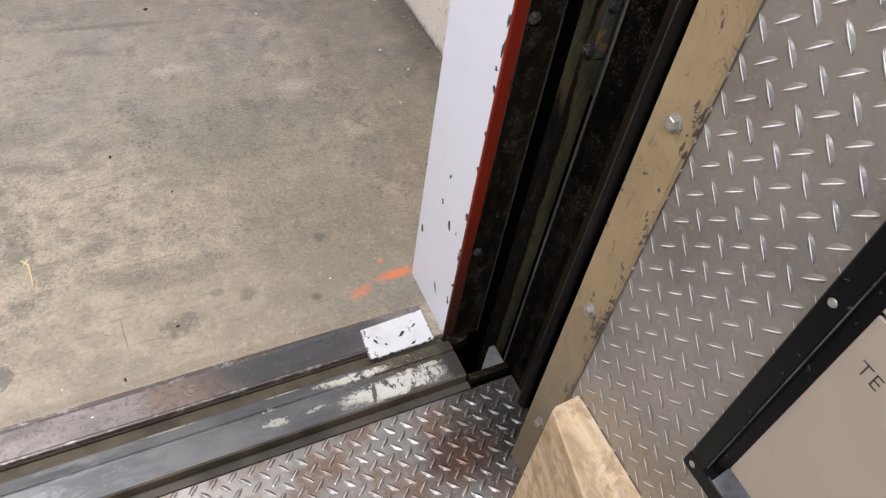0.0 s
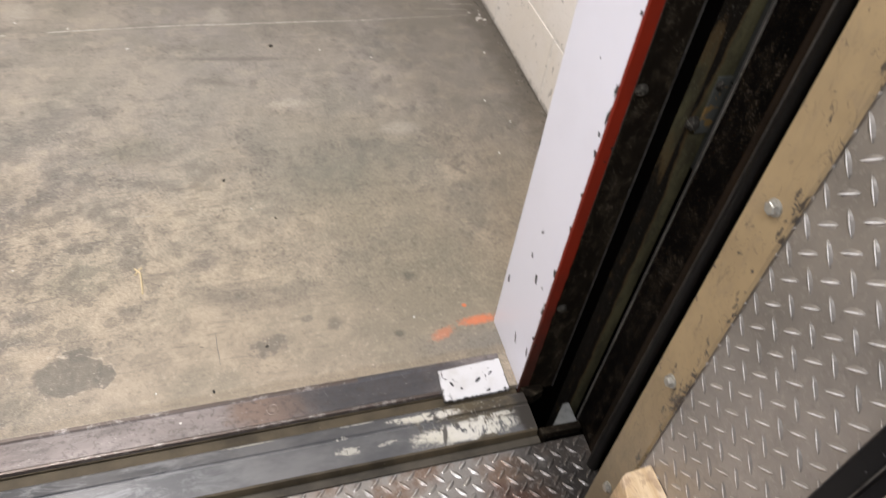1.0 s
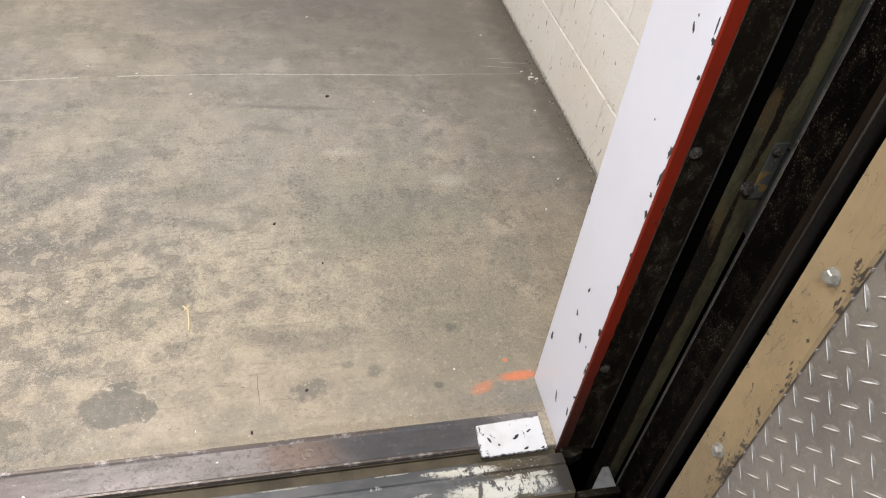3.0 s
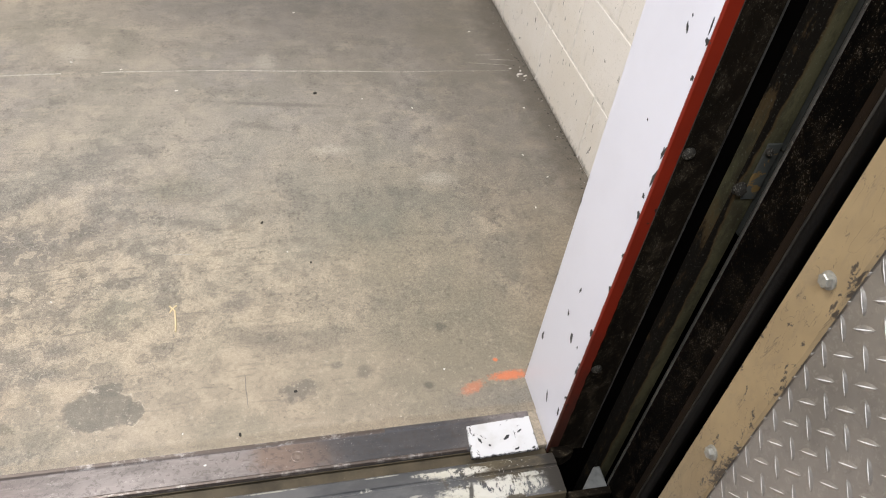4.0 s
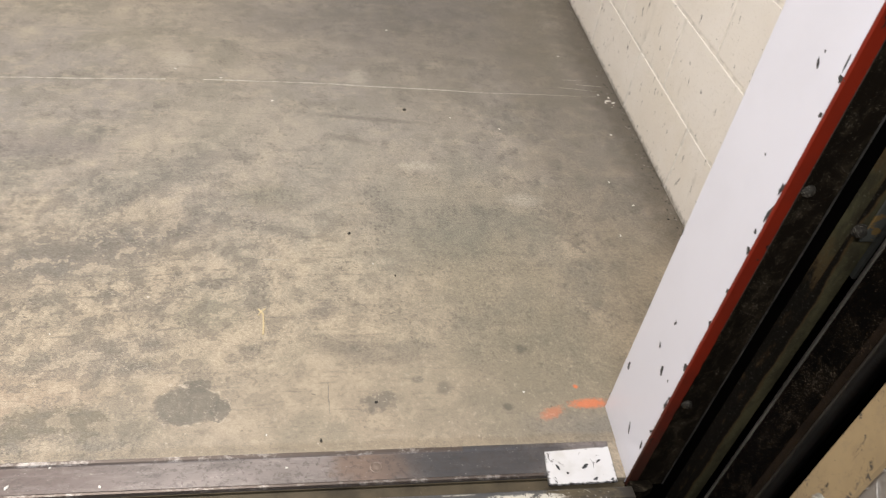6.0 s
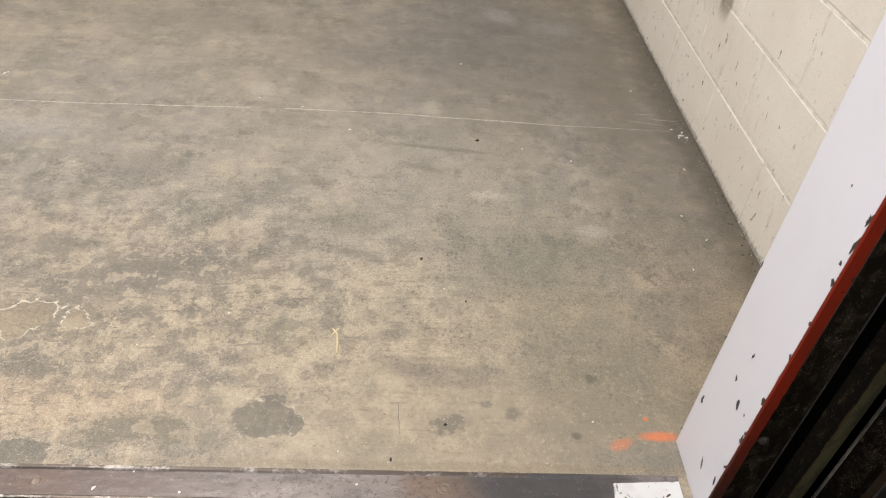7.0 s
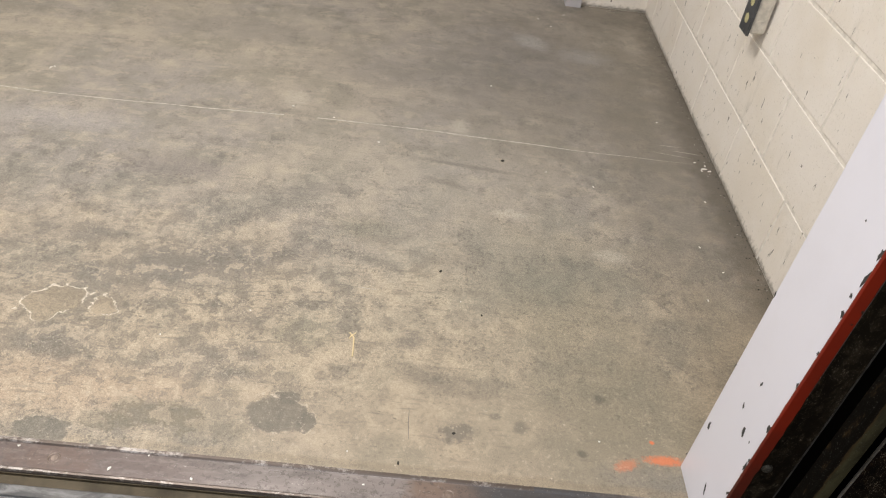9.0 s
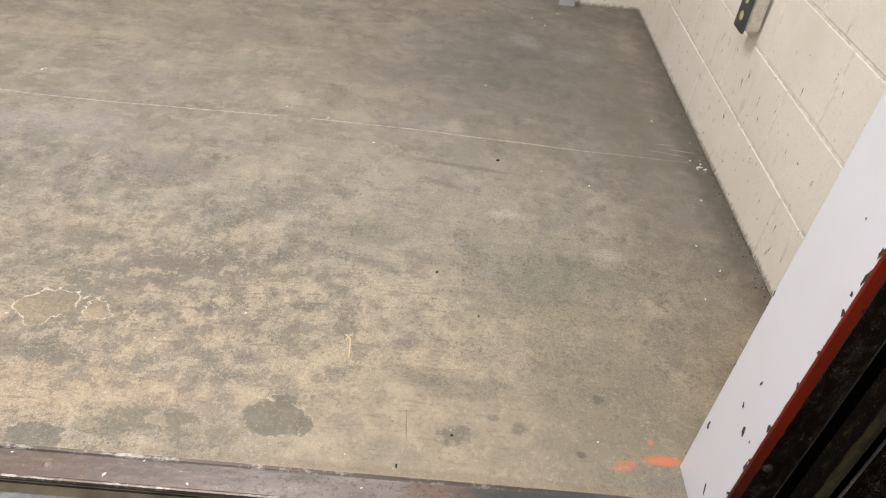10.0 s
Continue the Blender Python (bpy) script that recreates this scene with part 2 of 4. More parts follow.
    # grain, dark pits and pale grains
    even = m.math("MULTIPLY", m.math("SUBTRACT", 1.0, m.math("MULTIPLY", swept, 0.65)), m.math("SUBTRACT", 1.0, m.math("MULTIPLY", far, 0.6)))
    c = m.mix(m.math("MULTIPLY", even, 0.75), c, m.mix(m.step(m.noise(430, 3, 0.7), 0.30, 0.70), (0.28, 0.28, 0.28), (0.74, 0.74, 0.74)), "OVERLAY")
    c = m.mix(m.math("MULTIPLY", even, 0.5), c, m.mix(m.step(m.noise(170, 5, 0.75, offset=(3, 6, 0)), 0.36, 0.64), (0.36, 0.36, 0.36), (0.66, 0.66, 0.66)), "OVERLAY")
    c = m.mix(m.math("MULTIPLY", m.step(scrape, 0.585, 0.66), 0.22), c, dark)
    c = m.mix(m.math("MULTIPLY", m.step(crumb, 0.55, 0.59), m.math("MULTIPLY", m.math("ADD", 0.35, gather), m.math("ADD", 0.20, m.math("MULTIPLY", m.step(blot, 0.40, 0.60), 0.40)))), c, (0.135, 0.128, 0.108))
    c = m.mix(m.math("MULTIPLY", m.step(crumb, 0.43, 0.37), m.math("MULTIPLY", near, m.math("SUBTRACT", 0.42, m.math("MULTIPLY", m.step(blot, 0.46, 0.55), 0.30)))), c, (0.53, 0.485, 0.405))
    c = m.mix(m.math("MULTIPLY", m.step(m.noise(70, 3, 0.6, offset=(7, 0, 0)), 0.69, 0.72), 0.6), c, (0.10, 0.095, 0.08))
    c = m.mix(m.math("MULTIPLY", m.step(m.noise(130, 2, 0.5, (1, 1, 1), (8, 1, 0)), 0.725, 0.75), m.math("MULTIPLY", near, 0.7)), c, (0.62, 0.58, 0.51))
    # orange sprayed mark
    spray = m.noise(130, 5, 0.7, offset=(1, 1, 0))
    for x, y, rx, ry, turn, amount in [(-0.030, -0.001, 0.037, 0.0105, 2, 0.68), (-0.112, -0.021, 0.024, 0.011, 24, 0.40), (-0.049, 0.041, 0.0048, 0.0042, 0, 0.8)]:
        f, _ = m.blob(x, y, rx, ry, turn, 0.9, 150, 0.5, spray)
        c = m.mix(m.math("MULTIPLY", f, amount), c, (0.78, 0.20, 0.07))
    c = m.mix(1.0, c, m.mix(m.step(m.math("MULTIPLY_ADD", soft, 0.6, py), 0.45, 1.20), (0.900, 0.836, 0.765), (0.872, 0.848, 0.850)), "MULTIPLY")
    m.colour(c)
    m.rough(m.math("ADD", 0.36, m.math("MULTIPLY", soft, 0.30)))
    m.bump(m.math("ADD", m.math("MULTIPLY", crumb, 0.6), m.math("MULTIPLY", flake, 0.6)), 0.10, 0.001)
    return m.m


def painted_block(name, base):
    m = Mat(name, rough=0.55)
    n1, n2, n3 = m.noise(3.5, 4, 0.6), m.noise(60, 4, 0.65), m.noise(220, 3, 0.6)
    c = m.mix(m.step(n1, 0.35, 0.7), base, tuple(v * k for v, k in zip(base, (0.93, 0.91, 0.87))))
    rub = m.noise(16, 4, 0.7, (1, 0.8, 0.35), (5, 0, 0), 0.6)
    c = m.mix(m.math("MULTIPLY", m.step(rub, 0.60, 0.76), 0.35), c, (0.40, 0.37, 0.31))
    chip = m.noise(44, 4, 0.6, (1, 1.6, 0.5), (0, 4, 2), 0.5)
    worn = m.step(m.axis(2), 0.75, 0.15)
    c = m.mix(m.math("MULTIPLY", m.step(m.math("ADD", chip, m.math("MULTIPLY", worn, 0.03)), 0.685, 0.705), 0.9), c, (0.10, 0.09, 0.072))
    c = m.mix(m.math("MULTIPLY", m.step(m.noise(160, 4, 0.7), 0.58, 0.66), 0.30), c, (0.42, 0.38, 0.31))
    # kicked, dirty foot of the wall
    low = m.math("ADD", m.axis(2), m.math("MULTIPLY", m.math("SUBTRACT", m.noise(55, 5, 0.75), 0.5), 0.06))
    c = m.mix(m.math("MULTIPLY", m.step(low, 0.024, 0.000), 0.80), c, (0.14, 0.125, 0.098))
    m.colour(c)
    m.bump(m.math("ADD", n2, m.math("MULTIPLY", n3, 0.6)), 0.8, 0.0025)
    return m.m


def worn_paint(name, base, under, amount=0.70, rough=0.4, metal=0.0, chip_scale=40, dirt=0.25, dirt_col=(0.2, 0.17, 0.13), shine=0.5):
    m = Mat(name, rough=rough, metal=metal)
    m.b.inputs["Specular IOR Level"].default_value = shine
    n1, n2, n3 = m.noise(6, 4, 0.6), m.noise(chip_scale, 5, 0.6, warp=0.3), m.noise(180, 3, 0.6)
    c = m.mix(m.math("MULTIPLY", m.step(n1, 0.42, 0.72), dirt), base, dirt_col)
    f = m.step(n2, amount, amount + 0.02)
    c = m.mix(f, c, under)
    m.colour(c)
    m.rough(m.math("ADD", rough - 0.06, m.math("MULTIPLY", n3, 0.14)))
    m.bump(m.math("SUBTRACT", m.math("MULTIPLY", n3, 0.3), f), 0.3, 0.0008)
    return m.m


def tan_paint():
    m = Mat("tan_angle_paint", rough=0.42)
    n1, n2, n3 = m.noise(7, 4, 0.65), m.noise(62, 6, 0.7, (1, 1, 0.6), warp=0.8), m.noise(180, 4, 0.6)
    scratch = m.noise(26, 3, 0.5, (1, 2.2, 0.5), (3, 1, 0), 1.2)
    c = m.mix(m.step(n1, 0.35, 0.68), (0.305, 0.220, 0.115), (0.235, 0.168, 0.089))
    c = m.mix(m.math("MULTIPLY", m.step(n2, 0.50, 0.66), 0.35), c, (0.20, 0.15, 0.095))
    py, pz = m.axis(1), m.axis(2)
    edge = m.math("ADD", m.math("MULTIPLY", m.step(py, -0.462, -0.484), 0.135), m.math("MULTIPLY", m.step(py, -0.436, -0.428), 0.10))
    chip = m.noise(105, 6, 0.72, (1, 1, 0.55), (2, 6, 1), 0.5)
    big = m.noise(15, 3, 0.6, (1, 1, 0.8), (8, 1, 4))
    f = m.step(m.math("ADD", chip, m.math("ADD", m.math("MULTIPLY", edge, m.step(big, 0.36, 0.56)), m.math("MULTIPLY", m.step(big, 0.50, 0.66), 0.035))), 0.650, 0.670)
    c = m.mix(f, c, (0.055, 0.042, 0.03))
    line = m.step(m.math("ABSOLUTE", m.math("SUBTRACT", scratch, 0.5)), 0.006, 0.002)
    c = m.mix(m.math("MULTIPLY", line, m.math("MULTIPLY", m.step(n1, 0.42, 0.50), 0.8)), c, (0.10, 0.075, 0.05))
    # ragged dark brown tone, stronger towards the foot
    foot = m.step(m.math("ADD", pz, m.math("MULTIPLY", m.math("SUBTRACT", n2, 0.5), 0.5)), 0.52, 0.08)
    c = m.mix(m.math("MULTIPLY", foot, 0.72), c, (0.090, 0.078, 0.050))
    m.colour(c)
    m.bump(m.math("SUBTRACT", m.math("MULTIPLY", n3, 0.3), f), 0.35, 0.0008)
    return m.m


def painted_sill_end():
    m = Mat("chipped_white_sill_paint", rough=0.42)
    n2, n3 = m.noise(60, 6, 0.7, warp=0.4), m.noise(22, 4, 0.6)
    u = m.math("ABSOLUTE", m.math("DIVIDE", m.math("ADD", m.axis(0), 0.084), 0.067))
    v = m.math("ABSOLUTE", m.math("DIVIDE", m.math("ADD", m.axis(1), 0.1385), 0.0375))
    d = m.math("ADD", m.math("MAXIMUM", u, v), m.math("MULTIPLY", m.math("SUBTRACT", n2, 0.5), 0.55))
    c = m.mix(m.math("MULTIPLY", m.step(n3, 0.45, 0.7), 0.35), (0.66, 0.645, 0.64), (0.46, 0.43, 0.38))
    left = m.step(m.axis(0), -0.112, -0.150)
    f = m.math("MAXIMUM", m.step(d, 0.93, 1.0), m.step(m.math("MULTIPLY_ADD", left, 0.09, n2), 0.645, 0.665))
    c = m.mix(f, c, (0.055, 0.048, 0.042))
    m.colour(c)
    m.bump(m.math("SUBTRACT", 1.0, f), 0.4, 0.0008)
    return m.m


def sill_steel():
    m = Mat("worn_sill_steel", metal=0.35, rough=0.42)
    n1, n2, n3 = m.noise(7, 5, 0.65, (0.6, 1.6, 1)), m.noise(45, 5, 0.7, (0.5, 1.5, 1)), m.noise(300, 3, 0.6, (0.2, 1, 1))
    c = m.mix(m.step(n1, 0.36, 0.66), (0.235, 0.203, 0.190), (0.130, 0.112, 0.104))
    c = m.mix(m.math("MULTIPLY", m.step(n2, 0.50, 0.66), 0.40), c, (0.33, 0.295, 0.275))
    streak = m.noise(150, 5, 0.7, (0.06, 1, 1), (1, 4, 0))
    c = m.mix(m.math("MULTIPLY", m.step(streak, 0.52, 0.66), 0.45), c, (0.27, 0.235, 0.215))
    c = m.mix(m.math("MULTIPLY", m.step(m.noise(120, 4, 0.7, (0.7, 1, 1)), 0.60, 0.66), 0.5), c, (0.045, 0.038, 0.034))
    for x in (-0.461, -1.183):
        f, _ = m.blob(x, -0.122, 0.075, 0.04, 0, 0.7, 30, 0.4)
        c = m.mix(m.math("MULTIPLY", f, 0.75), c, (0.205, 0.140, 0.105))
    brown = m.step(m.math("MULTIPLY_ADD", n1, 0.35, m.axis(0)), -0.60, -0.85)
    c = m.mix(m.math("MULTIPLY", brown, 0.72), c, m.mix(m.step(n2, 0.42, 0.62), (0.082, 0.056, 0.050), (0.120, 0.092, 0.084)))
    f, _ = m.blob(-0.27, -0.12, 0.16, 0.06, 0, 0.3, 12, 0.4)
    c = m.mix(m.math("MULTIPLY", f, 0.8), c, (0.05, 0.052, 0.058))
    m.colour(c)
    # glints on the steel painted as fine pale specks
    spark = m.noise(480, 3, 0.6, (0.6, 1, 1), (3, 2, 0))
    c = m.mix(m.math("MULTIPLY", m.step(spark, 0.64, 0.70), m.math("MULTIPLY", m.step(n2, 0.45, 0.60), 0.45)), c, (0.62, 0.57, 0.53))
    c = m.mix(m.math("MULTIPLY", m.step(m.noise(95, 6, 0.75, (0.8, 1, 1), (5, 1, 0), 0.6), 0.54, 0.57), 0.45), c, (0.075, 0.062, 0.056))
    m.colour(c)
    m.rough(m.math("ADD", 0.27, m.math("MULTIPLY", n2, 0.32)))
    m.bump(m.math("ADD", n2, m.math("MULTIPLY", n3, 0.4)), 0.25, 0.0008)
    return m.m


def truck_sill_paint():
    m = Mat("grey_sill_paint", metal=0.25, rough=0.35)
    n1, n2, n3 = m.noise(9, 5, 0.65, (0.6, 1.4, 1)), m.noise(32, 8, 0.75, (0.5, 1.5, 1), warp=0.6), m.noise(160, 4, 0.7)
    peel, nick = m.noise(85, 7, 0.78, (0.7, 1.3, 1), (3, 1, 0)), m.noise(26, 6, 0.7, (0.8, 1.5, 1), (3, 3, 0), 0.5)
    c = m.mix(m.step(n1, 0.4, 0.65), (0.088, 0.088, 0.090), (0.150, 0.147, 0.145))
    px = m.axis(0)
    white, brown = (0.68, 0.65, 0.575), (0.118, 0.092, 0.050)
    # rusty stretch beside the painted landing end
    f, _ = m.blob(-0.075, -0.205, 0.10, 0.030, 0, 0.6, 18, 0.3, peel)
    c = m.mix(m.math("MULTIPLY", f, 0.85), c, m.mix(m.step(n2, 0.42, 0.60), brown, (0.055, 0.044, 0.028)))
    # what is left of the white paint
    torn = m.step(m.noise(38, 6, 0.75, (1.6, 0.7, 1), (7, 2, 0), 0.3), 0.42, 0.47)
    for x, y, rx, ry, turn, rag, amount in [(-0.185, -0.2035, 0.058, 0.0085, 0, 0.9, 0.95), (-0.235, -0.200, 0.035, 0.004, 0, 1.0, 0.8), (-0.122, -0.246, 0.098, 0.019, 0, 0.75, 0.95),
                                            (-0.345, -0.241, 0.016, 0.008, 0, 2.2, 0.6), (-0.356, -0.214, 0.010, 0.003, 0, 1.8, 0.6), (-0.275, -0.240, 0.014, 0.003, 10, 2.0, 0.5),
                                            (-0.060, -0.225, 0.050, 0.004, 0, 1.3, 0.8), (-0.32, -0.1905, 0.030, 0.0016, 0, 0.6, 0.6), (-0.51, -0.1905, 0.040, 0.0016, 0, 0.6, 0.6)]:
        f, _ = m.blob(x, y, rx, ry, turn, rag, 18, 0.25, peel)
        c = m.mix(m.math("MULTIPLY", m.math("MULTIPLY", f, torn), amount), c, m.mix(m.step(n1, 0.4, 0.6), white, (0.60, 0.57, 0.47)))
    right = m.step(px, -0.27, -0.16)
    c = m.mix(m.math("MULTIPLY", right, m.math("MULTIPLY", m.step(nick, 0.585, 0.61), 0.85)), c, (0.085, 0.068, 0.040))
    c = m.mix(m.math("MULTIPLY", right, m.math("MULTIPLY", m.step(n3, 0.62, 0.66), 0.7)), c, white)
    f, _ = m.blob(-0.170, -0.246, 0.004, 0.020, -14, 0.5, 18, 0.3, peel)
    c = m.mix(m.math("MULTIPLY", f, 0.9), c, (0.05, 0.045, 0.04))
    end = m.step(m.math("ADD", px, m.math("MULTIPLY", n2, 0.07)), -0.005, 0.015)
    c = m.mix(end, c, (0.055, 0.048, 0.040))
    c = m.mix(m.math("MULTIPLY", end, m.math("MULTIPLY", m.step(peel, 0.62, 0.66), 0.6)), c, (0.40, 0.37, 0.31))
    left = m.step(px, -0.45, -0.75)
    c = m.mix(m.math("MULTIPLY", m.math("MULTIPLY", left, m.step(n2, 0.45, 0.65)), 0.6), c, (0.34, 0.34, 0.34))
    m.colour(c)
    m.rough(m.math("ADD", 0.25, m.math("MULTIPLY", n2, 0.35)))
    m.bump(n3, 0.25, 0.0008)
    return m.m


def rubbed_edge():
    """A steel edge, rubbed bright with its highlights lightened into the colour, brown between."""
    m = Mat("rubbed_steel_edge", metal=0.6, rough=0.42)
    n1, n2 = m.noise(9, 5, 0.7, (1, 0.3, 0.3)), m.noise(120, 5, 0.75, (0.6, 1, 1))
    bright = m.step(m.math("MULTIPLY_ADD", m.math("SUBTRACT", n2, 0.5), 0.8, n1), 0.48, 0.68)
    c = m.mix(bright, (0.120, 0.096, 0.082), (0.40, 0.365, 0.34))
    c = m.mix(m.math("MULTIPLY", m.step(n2, 0.60, 0.66), 0.6), c, (0.06, 0.048, 0.040))
    m.colour(c)
    m.bump(n2, 0.35, 0.001)
    return m.m


def plate_metal(name, base, stain, stained):
    m = Mat(name, metal=0.85, rough=0.36)
    n1, n2, n3 = m.noise(8, 5, 0.6), m.noise(70, 4, 0.7, warp=0.5), m.noise(400, 2)
    c = m.mix(m.step(n1, 0.38, 0.7), base, tuple(v * 0.8 for v in base))
    c = m.mix(m.math("MULTIPLY", m.step(n2, 0.55, 0.75), 0.4), c, tuple(v * 0.6 for v in base))
    if stained:
        rust = m.noise(11, 5, 0.65, offset=(2, 3, 0))
        c = m.mix(m.math("MULTIPLY", m.step(rust, 0.42, 0.62), 0.8), c, stain)
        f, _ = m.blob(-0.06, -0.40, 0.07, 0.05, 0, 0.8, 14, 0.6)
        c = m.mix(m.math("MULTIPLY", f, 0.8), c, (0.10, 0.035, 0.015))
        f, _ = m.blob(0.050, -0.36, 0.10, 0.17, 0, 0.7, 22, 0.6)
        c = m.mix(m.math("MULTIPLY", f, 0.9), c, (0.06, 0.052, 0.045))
        m.metal(m.math("SUBTRACT", 0.85, m.math("MULTIPLY", m.step(rust, 0.42, 0.62), 0.35)))
    m.colour(c)
    haze = m.noise(150, 6, 0.75, warp=0.4)
    c = m.mix(m.math("MULTIPLY", m.step(haze, 0.54, 0.62), 0.28), c, tuple(min(0.9, v * 1.45) for v in base))
    m.colour(c)
    m.rough(m.math("ADD", 0.30, m.math("MULTIPLY", n2, 0.25)))
    m.bump(m.math("ADD", n2, m.math("MULTIPLY", n3, 0.5)), 0.12, 0.0006)
    return m.m


def floor_crest():
    """Rubbed lug tops, rusty and greasy near the door track."""
    m = Mat("rubbed_floor_crest", metal=0.4, rough=0.45)
    n = m.noise(60, 5, 0.7)
    c = m.mix(m.step(n, 0.40, 0.62), (0.66, 0.635, 0.60), (0.36, 0.33, 0.29))
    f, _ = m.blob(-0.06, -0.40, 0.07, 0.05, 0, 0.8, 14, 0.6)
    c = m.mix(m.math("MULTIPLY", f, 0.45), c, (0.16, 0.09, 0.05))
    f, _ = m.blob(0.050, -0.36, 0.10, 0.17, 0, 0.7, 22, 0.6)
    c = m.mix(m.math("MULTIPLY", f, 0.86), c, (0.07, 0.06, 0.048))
    m.colour(c)
    return m.m


def greasy(name, base, fleck, rough=0.38, metal=0.3, flecks=0.70, shine=0.5, dust=None):
    m = Mat(name, metal=metal, rough=rough)
    m.b.inputs["Specular IOR Level"].default_value = shine
    n1, n2 = m.noise(9, 5, 0.65, (1, 1, 0.5)), m.noise(190, 5, 0.7, (1, 1, 0.7))
    speck = n2
    c = m.mix(m.step(n1, 0.38, 0.7), base, tuple(v * 0.45 for v in base))
    if dust:
        n3 = m.noise(38, 6, 0.75, (1, 1, 0.6), (7, 2, 1), 0.4)
        c = m.mix(m.math("MULTIPLY", m.step(n3, 0.46, 0.64), 0.8), c, dust)
        speck = m.math("ADD", m.noise(520, 4, 0.75, (1, 1, 0.7), (1, 1, 3), 0.3), m.math("MULTIPLY", m.math("SUBTRACT", n3, 0.5), 0.45))
    c = m.mix(m.math("MULTIPLY", m.step(speck, flecks, flecks + 0.075), 0.85), c, fleck)
    m.colour(c)
    m.rough(m.math("ADD", rough - 0.1, m.math("MULTIPLY", n1, 0.3)))
    m.bump(n2, 0.5, 0.001)
    return m.m


def olive_steel():
    m = Mat("olive_dusty_steel", rough=0.75)
    m.b.inputs["Specular IOR Level"].default_value = 0.15
    n1, n2, n3 = m.noise(10, 6, 0.7, (1, 1, 0.4), warp=0.3), m.noise(60, 5, 0.7, (1, 1, 0.4), (4, 0, 0)), m.noise(260, 3, 0.6)
    c = m.mix(m.step(n1, 0.40, 0.66), (0.086, 0.077, 0.038), (0.036, 0.031, 0.016))
    c = m.mix(m.math("MULTIPLY", m.step(n2, 0.48, 0.62), 0.55), c, (0.030, 0.025, 0.014))
    # rust along the outer edge, following the lean of the rail
    across = m.math("SUBTRACT", m.axis(0), m.math("MULTIPLY", m.axis(2), math.tan(radians(0.75))))
    # the flange's shadow painted black over the face, above and below the splice
    shade_shift = m.math("MINIMUM", m.math("MULTIPLY", m.math("ABSOLUTE", m.math("SUBTRACT", m.axis(2), 0.65)), 0.07), 0.010)
    # mask edge for both the rust and the painted shadow
    rust = m.math("ADD", m.math("SUBTRACT", across, shade_shift), m.math("MULTIPLY", m.math("SUBTRACT", n2, 0.5), 0.016))
    c = m.mix(m.math("MULTIPLY", m.step(rust, 0.104, 0.099), 0.7), c, (0.075, 0.043, 0.016))
    c = m.mix(m.math("MULTIPLY", m.step(rust, 0.0995, 0.0965), 0.94), c, (0.0030, 0.0024, 0.0018))
    c = m.mix(m.math("MULTIPLY", m.step(n3, 0.60, 0.70), 0.4), c, (0.17, 0.165, 0.13))
    m.colour(c)
    m.bump(m.math("ADD", n2, n3), 0.5, 0.001)
    return m.m


def timber():
    m = Mat("raw_timber", rough=0.65)
    g = m.noise(28, 5, 0.6, (1.2, 0.10, 1.2), warp=0.8)
    n = m.noise(7, 4, 0.6)
    f2 = m.noise(220, 3, 0.6, (1, 0.1, 1))
    c = m.mix(m.step(g, 0.38, 0.62), (0.58, 0.435, 0.265), (0.46, 0.32, 0.175))
    c = m.mix(m.math("MULTIPLY", m.step(m.noise(16, 6, 0.7, warp=0.6), 0.48, 0.62), 0.6), c, (0.22, 0.15, 0.085))
    c = m.mix(m.math("MULTIPLY", m.step(n, 0.5, 0.36), 0.4), c, (0.60, 0.47, 0.33))
    c = m.mix(m.math("MULTIPLY", m.step(f2, 0.5, 0.7), 0.3), c, (0.62, 0.48, 0.30))
    c = m.mix(m.math("MULTIPLY", m.step(m.noise(34, 7, 0.75, (1, 0.6, 1), (2, 5, 1), 0.7), 0.50, 0.60), 0.40), c, (0.60, 0.48, 0.36))
    c = m.mix(m.math("MULTIPLY", m.step(m.noise(48, 6, 0.72, (1, 0.5, 1), (9, 2, 1), 0.5), 0.54, 0.60), 0.55), c, (0.27, 0.175, 0.105))
    m.colour(c)
    m.bump(m.math("ADD", g, f2), 0.4, 0.0015)
    return m.m


def simple(name, base, rough=0.5, metal=0.0, scale=40, vary=0.75, shine=0.5):
    m = Mat(name, rough=rough, metal=metal)
    m.b.inputs["Specular IOR Level"].default_value = shine
    n, n2 = m.noise(scale, 4, 0.6), m.noise(scale * 6, 3, 0.6)
    m.colour(m.mix(m.step(n, 0.35, 0.7), base, tuple(v * vary for v in base)))
    m.rough(m.math("ADD", rough - 0.07, m.math("MULTIPLY", n2, 0.14)))
    m.bump(n2, 0.15, 0.0006)
    return m.m


def red_paint():
    m = Mat("red_edge_paint", rough=0.5)
    m.b.inputs["Specular IOR Level"].default_value = 0.3
    n1, n2 = m.noise(7, 4, 0.6), m.noise(70, 5, 0.65, (1, 1, 0.5), warp=0.3)
    c = m.mix(m.math("MULTIPLY", m.step(n1, 0.42, 0.70), 0.35), (0.205, 0.0165, 0.005), (0.085, 0.014, 0.007))
    f = m.step(n2, 0.655, 0.68)
    c = m.mix(f, c, (0.03, 0.014, 0.01))
    smear = m.math("MULTIPLY_ADD", n2, 0.30, m.axis(2))
    c = m.mix(m.math("MULTIPLY", m.step(smear, 0.58, 0.16), 0.88), c, (0.028, 0.017, 0.011))
    m.colour(c)
    m.bump(m.math("SUBTRACT", 1.0, f), 0.3, 0.0008)
    return m.m


